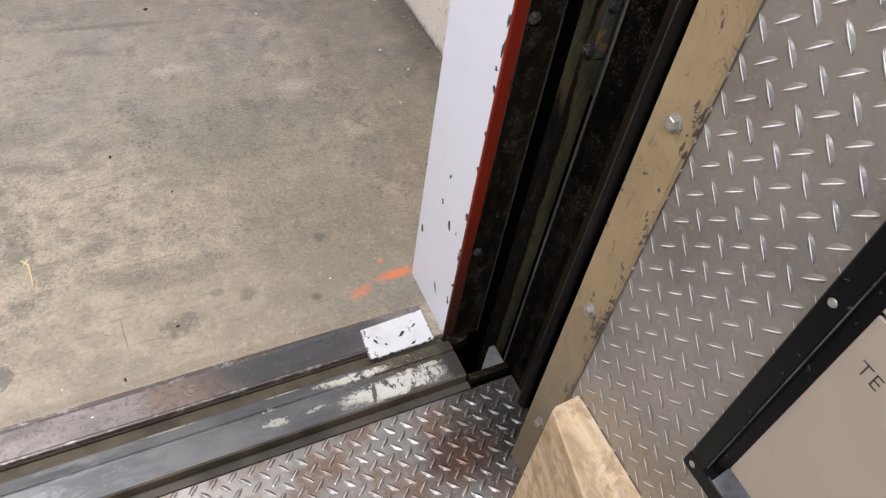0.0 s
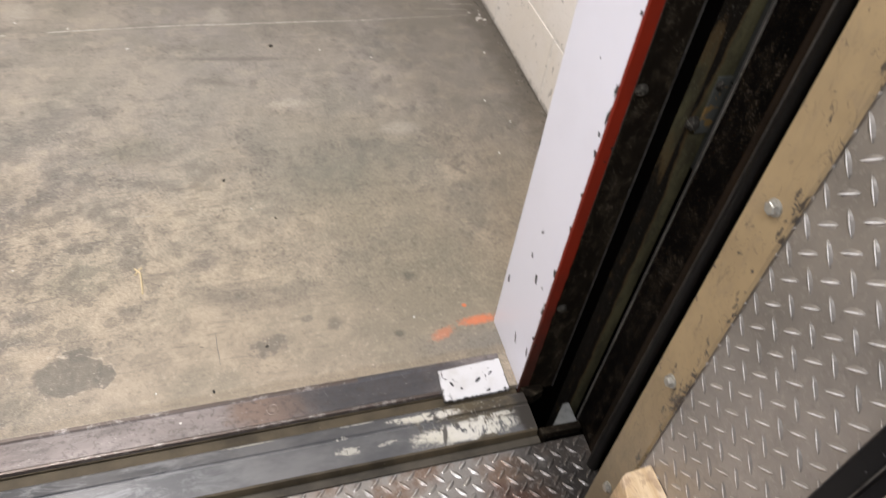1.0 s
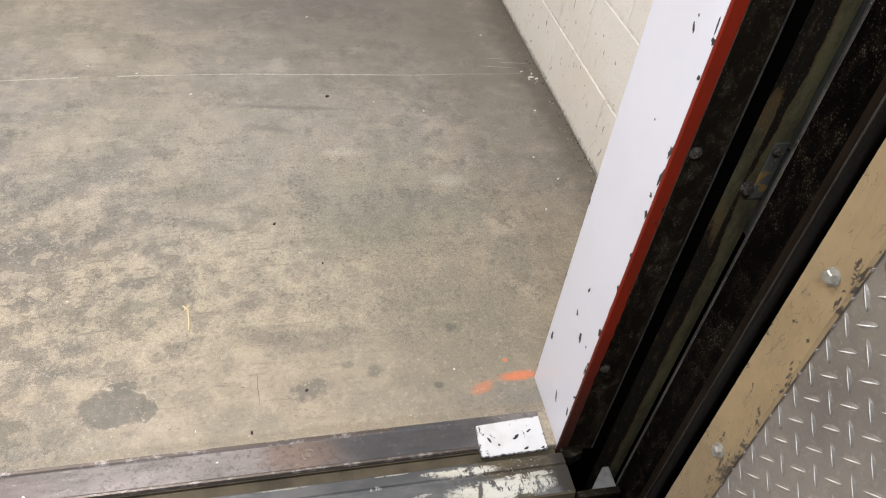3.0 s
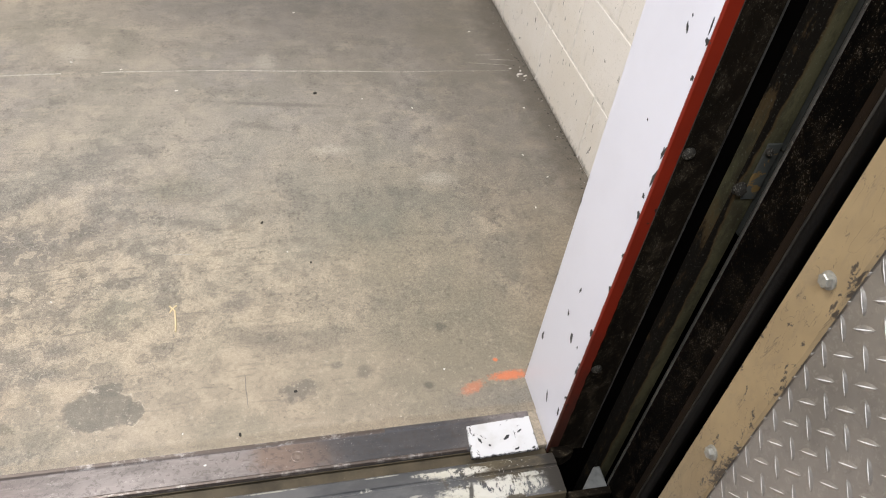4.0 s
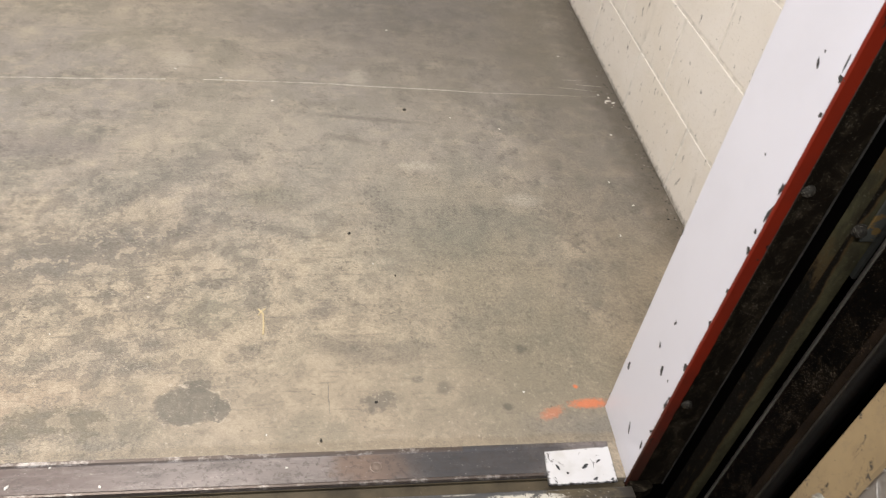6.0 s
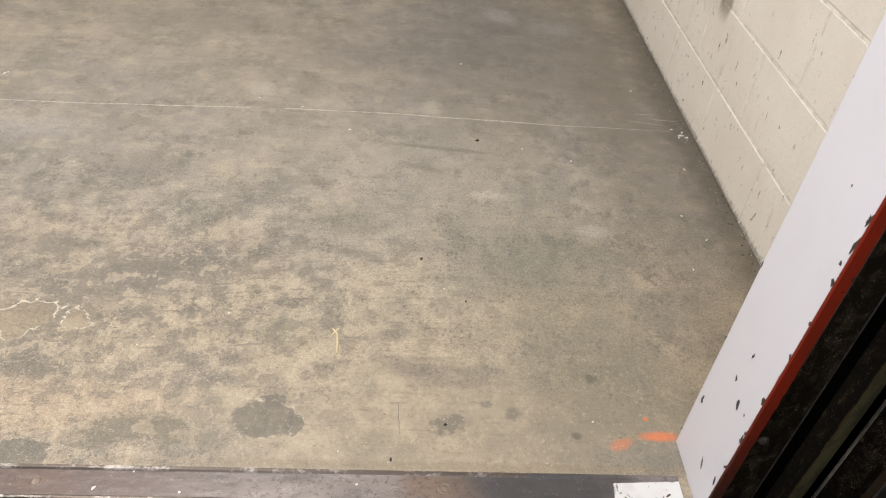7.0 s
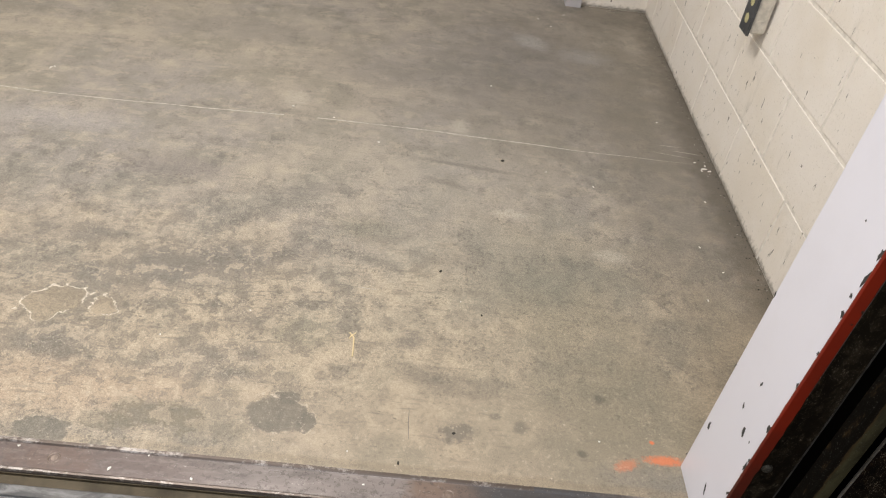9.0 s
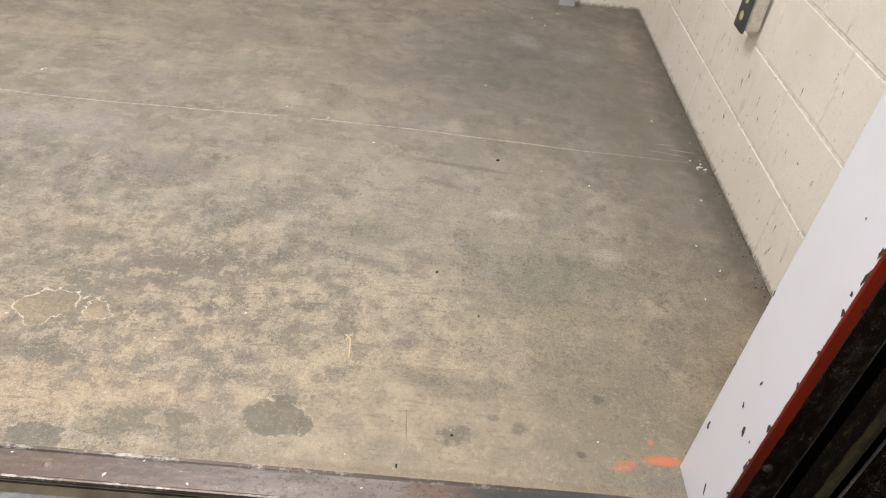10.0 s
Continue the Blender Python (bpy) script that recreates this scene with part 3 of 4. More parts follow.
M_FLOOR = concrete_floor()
M_BLOCK = painted_block("cream_block_paint", (0.82, 0.775, 0.722))
M_MORTAR = simple("cream_mortar_paint", (0.82, 0.78, 0.71), 0.5)
M_JAMB = worn_paint("white_jamb_paint", (0.705, 0.697, 0.757), (0.05, 0.05, 0.05), 0.80, 0.35, dirt=0.05)
M_RED = red_paint()
M_BLACK_STEEL = greasy("greasy_black_steel", (0.0085, 0.0062, 0.0038), (0.125, 0.108, 0.080), 0.6, 0.0, 0.605, 0.06, (0.026, 0.0195, 0.0118))
# black greasy rail, darkened further for the hoistway's shade
M_RAIL = greasy("rail_grease_and_shade", (0.0016, 0.0012, 0.0009), (0.085, 0.070, 0.052), 0.6, 0.0, 0.605, 0.02, (0.0060, 0.0042, 0.0026))
# pale steel for bare edges and for highlights painted along edges
M_RIM = greasy("bare_rim_with_glint", (0.085, 0.079, 0.069), (0.28, 0.26, 0.22), 0.4, 0.3, 0.62, 0.4, (0.012, 0.010, 0.008))
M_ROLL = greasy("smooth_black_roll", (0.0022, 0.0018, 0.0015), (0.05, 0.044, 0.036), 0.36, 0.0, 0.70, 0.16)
M_RUSTBAND = greasy("brown_greasy_band", (0.015, 0.0095, 0.0055), (0.06, 0.042, 0.026), 0.6, 0.0, 0.62, 0.06, (0.006, 0.004, 0.0027))
M_BOLT_HEAD = simple("brown_bolt_head", (0.24, 0.185, 0.150), 0.4, 0.4, 120, 0.55)
M_DULL_BOLT = simple("dull_zinc_bolt", (0.36, 0.345, 0.30), 0.42, 0.55, 160, 0.7)
M_OLIVE = olive_steel()
M_SPLICE = worn_paint("grey_splice_steel", (0.070, 0.072, 0.062), (0.16, 0.10, 0.035), 0.57, 0.6, chip_scale=55, dirt=0.6, dirt_col=(0.03, 0.028, 0.02), shine=0.2)
M_GREY_STEEL = simple("grey_dusty_steel", (0.048, 0.048, 0.041), 0.65, 0.0, shine=0.15)
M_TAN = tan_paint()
M_BOLT = simple("zinc_bolt", (0.55, 0.56, 0.55), 0.3, 0.9, 200)
M_DARK_BOLT = greasy("greasy_bolt", (0.040, 0.035, 0.027), (0.22, 0.20, 0.16), 0.65, 0.1, 0.56, 0.2, (0.018, 0.014, 0.010))
M_SILL = sill_steel()
M_EDGE = rubbed_edge()
M_TRUCK = truck_sill_paint()
M_BROWN = greasy("brown_sill_face", (0.092, 0.072, 0.044), (0.26, 0.22, 0.16), 0.55, 0.15, 0.66, 0.3)
M_NOSING = greasy("dark_floor_nosing", (0.085, 0.073, 0.055), (0.2, 0.18, 0.14), 0.5, 0.3, 0.66, 0.3)
M_PATCH = painted_sill_end()
M_PLATE = plate_metal("tread_plate_wall", (0.400, 0.376, 0.346), (0.2, 0.1, 0.05), False)
M_FLOORPLATE = plate_metal("tread_plate_floor", (0.40, 0.375, 0.345), (0.17, 0.095, 0.052), True)
# worn lug crests, paled further to hold the lamp's highlight
M_CREST = simple("rubbed_crest_with_glint", (0.93, 0.915, 0.895), 0.30, 0.12, 90, 0.9)
M_FLOORCREST = floor_crest()
M_FRAME = worn_paint("black_frame_paint", (0.0035, 0.0035, 0.004), (0.10, 0.10, 0.105), 0.665, 0.36, chip_scale=130, dirt=0.1, dirt_col=(0.012, 0.012, 0.012), shine=0.12)
M_BEVEL = simple("reflection_grey", (0.16, 0.165, 0.175), 0.35, 0.5, 45, 0.45)
M_PANEL = simple("brushed_panel", (0.47, 0.395, 0.312), 0.38, 0.45, 12, 0.93)
M_ENGRAVE = simple("engraved_black", (0.03, 0.026, 0.022), 0.6)
M_WOOD = timber()
M_STRAW = simple("yellow_straw", (0.70, 0.57, 0.34), 0.6)
M_FLAKE = simple("white_paint_flake", (0.75, 0.72, 0.66), 0.6)
M_DIRT = simple("black_grit", (0.03, 0.027, 0.022), 0.8)
M_CUT = simple("pale_joint_filler", (0.54, 0.505, 0.44), 0.7, 0, 60, 0.55)
M_SCRATCH = simple("dark_scratch", (0.17, 0.155, 0.13), 0.7)
M_CHIP = simple("chipped_bare_steel", (0.045, 0.045, 0.045), 0.5, 0.2)
M_WALL = simple("plain_cream_wall", (0.62, 0.58, 0.5), 0.6, 0, 4, 0.92)
M_CEIL = simple("plain_ceiling", (0.6, 0.59, 0.56), 0.7, 0, 4, 0.92)
# near-black colour standing for the unlit hoistway
M_PIT = simple("shade_black_hoistway", (0.0022, 0.0019, 0.0016), 0.95, 0, 10, shine=0.0)
M_BOXGREY = simple("grey_box_cover", (0.075, 0.08, 0.085), 0.4, 0.3)
M_BOXBODY = simple("cream_painted_box", (0.66, 0.62, 0.54), 0.5)
M_YELLOW = simple("yellow_sticker", (0.50, 0.47, 0.25), 0.5)
M_CONDUIT = simple("zinc_conduit", (0.42, 0.42, 0.42), 0.35, 0.7)
M_DOORGREY = simple("lavender_grey_paint", (0.46, 0.45, 0.48), 0.4, 0, 9, 0.93)
M_PALE = simple("pale_grey_plastic", (0.125, 0.125, 0.117), 0.45, 0, 60, 0.6)
M_GLOW = bpy.data.materials.new("lamp_diffuser")
M_GLOW.use_nodes = True
M_GLOW.node_tree.nodes["Principled BSDF"].inputs["Emission Color"].default_value = (1, 0.95, 0.87, 1)
M_GLOW.node_tree.nodes["Principled BSDF"].inputs["Emission Strength"].default_value = 2.0


# ---------------- mesh helpers ----------------
def box_bm(x0, x1, y0, y1, z0, z1, bevel=0.0, segments=2, bm=None):
    own = bm is None
    bm = bm or bmesh.new()
    vs = [bm.verts.new((x, y, z)) for x in (x0, x1) for y in (y0, y1) for z in (z0, z1)]
    faces = [bm.faces.new([vs[i] for i in f]) for f in ((0, 1, 3, 2), (4, 6, 7, 5), (0, 4, 5, 1), (2, 3, 7, 6), (0, 2, 6, 4), (1, 5, 7, 3))]
    if bevel and own:
        bmesh.ops.bevel(bm, geom=bm.edges[:], offset=bevel, segments=segments, affect="EDGES", profile=0.5)
    return bm


def prism_bm(outline, low, high, axis="z", bevel=0.0):
    """An outline drawn out along one axis. The outline's pairs are the two other axes in order."""
    put = {"z": lambda a, b, h: (a, b, h), "x": lambda a, b, h: (h, a, b), "y": lambda a, b, h: (a, h, b)}[axis]
    bm = bmesh.new()
    lo = [bm.verts.new(put(a, b, low)) for a, b in outline]
    hi = [bm.verts.new(put(a, b, high)) for a, b in outline]
    bm.faces.new(lo)
    bm.faces.new(hi)
    n = len(outline)
    for i in range(n):
        bm.faces.new((lo[i], lo[(i + 1) % n], hi[(i + 1) % n], hi[i]))
    bmesh.ops.recalc_face_normals(bm, faces=bm.faces[:])
    if bevel:
        bmesh.ops.bevel(bm, geom=bm.edges[:], offset=bevel, segments=2, affect="EDGES", profile=0.5)
    return bm


def lathe_bm(profile, sides=20):
    """Rings of (radius, height) about z."""
    bm = bmesh.new()
    rings = [[bm.verts.new((r * math.cos(2 * math.pi * i / sides), r * math.sin(2 * math.pi * i / sides), z)) for i in range(sides)] for r, z in profile]
    for a, b in zip(rings, rings[1:]):
        for i in range(sides):
            bm.faces.new((a[i], a[(i + 1) % sides], b[(i + 1) % sides], b[i]))
    bm.faces.new(rings[0][::-1])
    bm.faces.new(rings[-1])
    return bm


def part(name, bm, material, parent=None, label="", smooth=False):
    me = bpy.data.meshes.new(name)
    bmesh.ops.recalc_face_normals(bm, faces=bm.faces[:])
    bm.to_mesh(me)
    bm.free()
    if smooth:
        me.shade_smooth()
    me.materials.append(material)
    ob = new(name, me)
    if parent is not None:
        ob.parent = parent
    if label:
        ob["label"] = label
    return ob


def thing(name, label, category, at=(0, 0, 0), kind="", group=""):
    ob = new(name)
    ob.empty_display_size = 0.05
    ob.location = at
    return tagged(ob, label, category, group, kind)


def placed(ob, m):
    ob.matrix_basis = m
    return ob


def ragged_bm(size_a, size_b, thick, sides=10, rough=0.35, seed=0):
    """A thin flat flake with a ragged outline, lying in the xy plane."""
    r = random.Random(seed)
    pts = []
    for i in range(sides):
        a = 2 * math.pi * i / sides
        k = 1 - rough * r.random()
        pts.append((size_a * k * math.cos(a), size_b * k * math.sin(a)))
    return prism_bm(pts, 0.0, thick)


def hex_bolt_bm(across, head, flange=1.45):
    """A hexagon head with its washer face, pointing up z."""
    bm = lathe_bm([(across * flange / 2, 0), (across * flange / 2, head * 0.22), (across * 0.5, head * 0.34)], 20)
    r0 = across / 2 / math.cos(math.pi / 6)
    rings = []
    for k, z in ((1.0, head * 0.3), (1.0, head * 0.85), (0.82, head)):
        rings.append([bm.verts.new((r0 * k * math.cos(math.pi / 3 * i), r0 * k * math.sin(math.pi / 3 * i), z)) for i in range(6)])
    for a, b in zip(rings, rings[1:]):
        for i in range(6):
            bm.faces.new((a[i], a[(i + 1) % 6], b[(i + 1) % 6], b[i]))
    bm.faces.new(rings[-1])
    return bm


def tread_mesh(name, width, depth, first, pitch_a, pitch_b, length, broad, high, seed, body, crest):
    """A tread plate in the xy plane: a sheet and rows of crossing lens-shaped lugs with a crest."""
    r = random.Random(seed)
    verts = [(0, 0, 0), (width, 0, 0), (width, depth, 0), (0, depth, 0)]
    faces = [(0, 1, 2, 3)]
    outline = [(-1, 0), (-0.6, -0.64), (0, -1), (0.6, -0.64), (1, 0), (0.6, 0.64), (0, 1), (-0.6, 0.64)]
    levels = [(1.0, 1.0, 0.0), (0.97, 0.44, 0.60), (0.94, 0.15, 0.95)]
    for k in (0, 1):
        turn = radians(-45 if k else 45)
        c, s = math.cos(turn), math.sin(turn)
        a0, b0 = first[0] + k * pitch_a / 2, first[1] + k * pitch_b / 2
        for i in range(int((width - a0 - 0.012) / pitch_a) + 1):
            for j in range(int((depth - b0 - 0.012) / pitch_b) + 1):
                ca, cb = a0 + i * pitch_a, b0 + j * pitch_b
                if not (0.0 < ca < width - 0.008 and 0.008 < cb < depth - 0.008):
                    continue
                h = high * r.uniform(0.85, 1.1)
                base = len(verts)
                for along, across, w in levels:
                    for u, v in outline:
                        x, y = u * along * length / 2, v * across * broad / 2
                        verts.append((ca + c * x - s * y, cb + s * x + c * y, h * w * (1 - 0.14 * abs(u))))
                verts.append((ca, cb, h))
                for q in range(8):
                    n = (q + 1) % 8
                    faces.append((base + q, base + n, base + 8 + n, base + 8 + q))
                    faces.append((base + 8 + q, base + 8 + n, base + 16 + n, base + 16 + q))
                    faces.append((base + 16 + q, base + 16 + n, base + 24))
    me = bpy.data.meshes.new(name)
    me.from_pydata(verts, [], faces)
    me.update()
    me.shade_smooth()
    me.materials.append(body)
    me.materials.append(crest)
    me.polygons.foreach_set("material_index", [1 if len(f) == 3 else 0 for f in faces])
    return me


# the building leans a little over its floor
LEAN = radians(0.75)

# ---------------- landing: floor, walls, ceiling ----------------
WEST, EAST, NORTH, HIGH = -3.2, 0.361, 2.474, 2.9
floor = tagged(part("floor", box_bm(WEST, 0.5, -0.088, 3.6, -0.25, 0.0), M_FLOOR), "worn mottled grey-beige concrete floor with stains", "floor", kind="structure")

# the pale line of an old joint, a slightly wandering ribbon
bm = bmesh.new()
prev = None
for i in range(121):
    x = -2.9 + i * 0.0266
    if -1.03 < x < -0.955 or x > 0.31:
        prev = None
        continue
    y = 1.178 + 0.014 * math.sin(x * 3.4 + 4.2) + 0.004 * noise.noise((x * 6, 0, 0))
    w = 0.0026 * (0.8 + 0.9 * abs(noise.noise((x * 9, 3, 0)))) * min(1.0, max(0.25, 0.6 - 1.5 * x))
    cur = [bm.verts.new((x, y - w, 0.0006)), bm.verts.new((x, y + w, 0.0006))]
    if prev:
        bm.faces.new((prev[0], cur[0], cur[1], prev[1]))
    prev = cur
part("joint_line", bm, M_CUT, floor, "thin pale filled joint line")

# long thin scratches
for k, (x0, y0, x1, y1, w, material, look_of) in enumerate([(-0.55, 0.07, -0.545, -0.01, 0.0006, M_SCRATCH, "thin dark scratch"), (0.20, 1.262, 0.27, 1.262, 0.0009, M_CUT, "thin pale scratch"),
                                                            (0.24, 1.235, 0.33, 1.225, 0.0011, M_CUT, "thin pale scratch"), (0.17, 1.215, 0.30, 1.195, 0.0008, M_CUT, "thin pale scratch"), (-0.70, 0.415, -0.655, 0.412, 0.0009, M_CUT, "thin pale scratch")]):
    bm = bmesh.new()
    d = Vector((x1 - x0, y1 - y0, 0))
    n = Vector((-d.y, d.x, 0)).normalized()
    prev = None
    for i in range(9):
        p = Vector((x0, y0, 0.0005)) + d * (i / 8) + n * 0.0012 * noise.noise((i * 0.4, k * 3, 0))
        ww = w * (0.3 + math.sin(math.pi * (i + 0.5) / 9))
        cur = [bm.verts.new(p - n * ww), bm.verts.new(p + n * ww)]
        if prev:
            bm.faces.new((prev[0], cur[0], cur[1], prev[1]))
        prev = cur
    part("scratch", bm, material, floor, look_of)

# anchor hole in the concrete
bm = ragged_bm(0.0042, 0.0034, 0.0008, 11, 0.45, 7)
placed(part("anchor_hole", bm, M_DIRT, floor, "dark filled anchor hole"), pose(-0.456, 0.016, 0.0, 0, 0, 20))

wall_east = tagged(part("wall_east", box_bm(EAST + 0.0025, EAST + 0.2, -0.01, 3.6, -0.05, HIGH), M_MORTAR), "cream painted concrete block wall with scuffs", "wall", kind="structure")
wall_east.rotation_euler.y = LEAN
wall_east.location.z = 0.0047
wall_north = thing("wall_north", "cream painted concrete block wall beside a doorway", "wall", kind="structure")
part("pier", box_bm(0.055, EAST + 0.0025, NORTH + 0.0025, NORTH + 0.2, -0.05, HIGH), M_MORTAR, wall_north)
part("far_wall", box_bm(WEST, -1.0, NORTH, NORTH + 0.2, -0.05, HIGH), M_WALL, wall_north)
part("lintel", box_bm(-1.0, 0.055, NORTH, NORTH + 0.2, 2.1, HIGH), M_WALL, wall_north)
tagged(part("wall_west", box_bm(WEST - 0.2, WEST, -0.2, 3.6, -0.05, HIGH), M_WALL), "plain cream wall", "wall", kind="structure")
tagged(part("wall_beyond", box_bm(WEST - 0.2, 0.6, 3.6, 3.8, -0.05, HIGH), M_WALL), "plain cream wall beyond the doorway", "wall", kind="structure")
tagged(part("ceiling", box_bm(WEST - 0.2, 0.6, -0.165, 3.8, HIGH, HIGH + 0.2), M_CEIL), "plain pale ceiling", "ceiling", kind="structure")

# front wall of the hoistway, round the opening
wall_south = thing("wall_south", "plain wall round the freight lift opening", "wall", kind="structure")
part("pier", box_bm(0.03, 0.6, -0.155, -0.012, -1.6, HIGH), M_WALL, wall_south)
part("pier", box_bm(WEST - 0.2, -2.42, -0.155, -0.012, -1.6, HIGH), M_WALL, wall_south)
part("header", box_bm(-2.42, 0.03, -0.155, -0.012, 2.3, HIGH), M_WALL, wall_south)

# hoistway behind the rails, its shade painted as near-black walls
hoist = thing("hoistway_wall", "hoistway wall behind the rails, painted black for shade", "wall", kind="structure")
# black sheets over the pale pier in place of its shade
part("pier_shade_sheet", box_bm(0.076, 0.30, -0.162, -0.1555, -1.6, 2.6), M_PIT, hoist)
part("pier_shade_sheet", box_bm(0.0005, 0.0755, -0.1685, -0.1555, -1.6, -0.0215), M_PIT, hoist)
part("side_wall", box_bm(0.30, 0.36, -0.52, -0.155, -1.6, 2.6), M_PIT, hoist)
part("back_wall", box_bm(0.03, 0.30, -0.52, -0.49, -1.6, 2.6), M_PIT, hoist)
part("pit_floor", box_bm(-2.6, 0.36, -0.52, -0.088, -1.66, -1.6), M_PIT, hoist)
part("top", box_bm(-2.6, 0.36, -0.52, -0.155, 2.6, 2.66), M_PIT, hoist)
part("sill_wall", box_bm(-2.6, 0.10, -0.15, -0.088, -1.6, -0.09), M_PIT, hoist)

# ---------------- door at the far end ----------------
door_frame = thing("door_frame", "lavender-grey painted steel door frame in the block wall", "door frame", (0.02, NORTH, 0), kind="structure")
placed(part("frame_post", prism_bm([(-0.033, -0.028), (0.038, -0.03), (0.038, 0.2), (-0.033, 0.2), (-0.033, 0.11), (-0.018, 0.11), (-0.018, 0.06), (-0.033, 0.06)], 0, 2.1), M_DOORGREY, door_frame), pose(0, 0, 0))
part("frame_post", prism_bm([(-0.985, -0.02), (-0.915, -0.02), (-0.915, 0.2), (-0.985, 0.2)], 0, 2.1), M_DOORGREY, door_frame)
part("frame_head", box_bm(-0.985, 0.035, -0.02, 0.2, 2.1, 2.16), M_DOORGREY, door_frame)
door = thing("door_1", "closed grey painted door in its frame", "door", (-0.45, NORTH + 0.13, 0), kind="structure")
part("leaf", box_bm(-0.45, 0.45, 0, 0.045, 0.01, 2.09, 0.003), M_DOORGREY, door)

# ---------------- door jamb of the lift opening ----------------
jamb = thing("door_jamb", "white painted steel lift door jamb with chips and a red edge", "door jamb", (0, 0, 0), kind="structure")
jamb.rotation_euler.y = LEAN
part("face_plate", box_bm(0.0, 0.03, -0.168, -0.008, -0.02, 2.3, 0.0025), M_JAMB, jamb)
r = random.Random(5)
# wavy hand-painted red edge, wrapping the corner
bm = bmesh.new()
prev = None
for i in range(581):
    z = -0.02 + i * 0.004
    w = 0.0005 + 0.0010 * noise.noise((z * 9, 1, 0)) + 0.0007 * noise.noise((z * 60, 2, 0)) + 0.004 * max(0.0, noise.noise((z * 22, 7, 0)) - 0.35)
    e = 0.0195 + 0.0012 * noise.noise((z * 7, 4, 0)) + 0.0016 * noise.noise((z * 45, 9, 0))
    cur = [bm.verts.new((-0.0008, -0.168 + max(w, 0.0008), z)), bm.verts.new((-0.0008, -0.1692, z)), bm.verts.new((0.001, -0.1712, z)), bm.verts.new((e, -0.1712, z))]
    if prev:
        for k in range(3):
            bm.faces.new((prev[k], prev[k + 1], cur[k + 1], cur[k]))
    prev = cur
part("red_edge", bm, M_RED, jamb, "chipped red painted edge")
part("steel_flange", prism_bm([(0.0185, -0.156), (0.0185, -0.1705), (0.072, -0.1705), (0.075, -0.168), (0.075, -0.156)], -0.02, 2.3), M_BLACK_STEEL, jamb, "greasy black steel flange")
# lighter strip painting the highlight along the flange edge
part("flange_edge_glint", prism_bm([(0.0722, -0.1704), (0.0722, -0.1713), (0.0745, -0.1713), (0.0758, -0.1690), (0.0758, -0.164), (0.0735, -0.167)], -0.02, 2.3), M_RIM, jamb, "flange edge with painted highlight")
part("scraped_line", box_bm(0.0192, 0.0203, -0.1716, -0.1704, 0.42, 2.3), M_RIM, jamb, "scraped bare line beside the red paint")
for z in (0.2375, 0.683, 1.129, 1.574, 2.02):
    placed(part("rivet", lathe_bm([(0.009, 0), (0.0088, 0.002), (0.0068, 0.0048), (0.003, 0.006)], 14), M_DARK_BOLT, jamb, smooth=True), pose(0.0305, -0.1705, z, 90, 0, 0))
chips = [(-0.026, 0.154, 0.0036, 0.011), (-0.117, 0.257, 0.0044, 0.010), (-0.083, 0.281, 0.0026, 0.008), (-0.107, 0.075, 0.0032, 0.012), (-0.158, 0.096, 0.0024, 0.010),
         (-0.142, 0.262, 0.0014, 0.003), (-0.008, 0.040, 0.0018, 0.004), (-0.094, 0.350, 0.0026, 0.006), (-0.118, 0.825, 0.0022, 0.007), (-0.119, 0.842, 0.0012, 0.002), (-0.106, 0.690, 0.0010, 0.002),
         (-0.164, 0.326, 0.0050, 0.010), (-0.164, 0.228, 0.0035, 0.012), (-0.165, 0.245, 0.0030, 0.004), (-0.164, 0.832, 0.0060, 0.005), (-0.160, 0.850, 0.0012, 0.011), (-0.162, 0.785, 0.0028, 0.004),
         (-0.164, 0.680, 0.0045, 0.012), (-0.165, 0.640, 0.0040, 0.016), (-0.158, 0.605, 0.0030, 0.004), (-0.163, 0.575, 0.0038, 0.006), (-0.165, 0.500, 0.0030, 0.005), (-0.165, 0.430, 0.0026, 0.006),
         (-0.164, 0.150, 0.0030, 0.007), (-0.010, 0.470, 0.0014, 0.006), (-0.009, 0.300, 0.0012, 0.005)]
for k, (y, z, a, b) in enumerate(chips):
    placed(part("paint_chip", ragged_bm(a * 1.2, b * 1.2, 0.0006, 13, 0.6, k + 3), M_CHIP, jamb), Matrix.Translation((0.0, y, z)) @ Matrix.Rotation(radians(-90), 4, "Y") @ Matrix.Rotation(radians(90), 4, "Z") @ Matrix.Rotation(radians(r.uniform(-25, 25)), 4, "Z"))
# grouted foot beside the sill
tagged(part("jamb_foot", box_bm(-0.019, 0.0, -0.165, -0.086, -0.06, -0.001, 0.002), M_FLOOR), "rough concrete grout at the foot of the jamb", "grout", kind="structure")
foot_plate = thing("jamb_shoe", "greasy black steel shoe at the foot of the jamb", "steel bracket", (0.03, -0.19, 0))
part("plate", prism_bm([(-0.028, 0.018), (0.012, 0.018), (0.016, 0.004), (-0.006, -0.006), (-0.028, -0.004)], -0.03, 0.0, "z", 0.002), M_BLACK_STEEL, foot_plate)

# ---------------- guide rails in the hoistway ----------------
guide = thing("guide_rail", "dusty olive steel door guide rail with bolted splice", "guide rail", (0.11, -0.2, 0), kind="structure")
guide.rotation_euler.y = LEAN
part("rail_face", prism_bm([(-0.013, 0.0), (0.022, 0.0), (0.022, 0.004), (0.006, 0.005), (0.006, 0.045), (-0.004, 0.045), (-0.004, 0.005), (-0.013, 0.004)], -0.4, 2.3), M_OLIVE, guide)
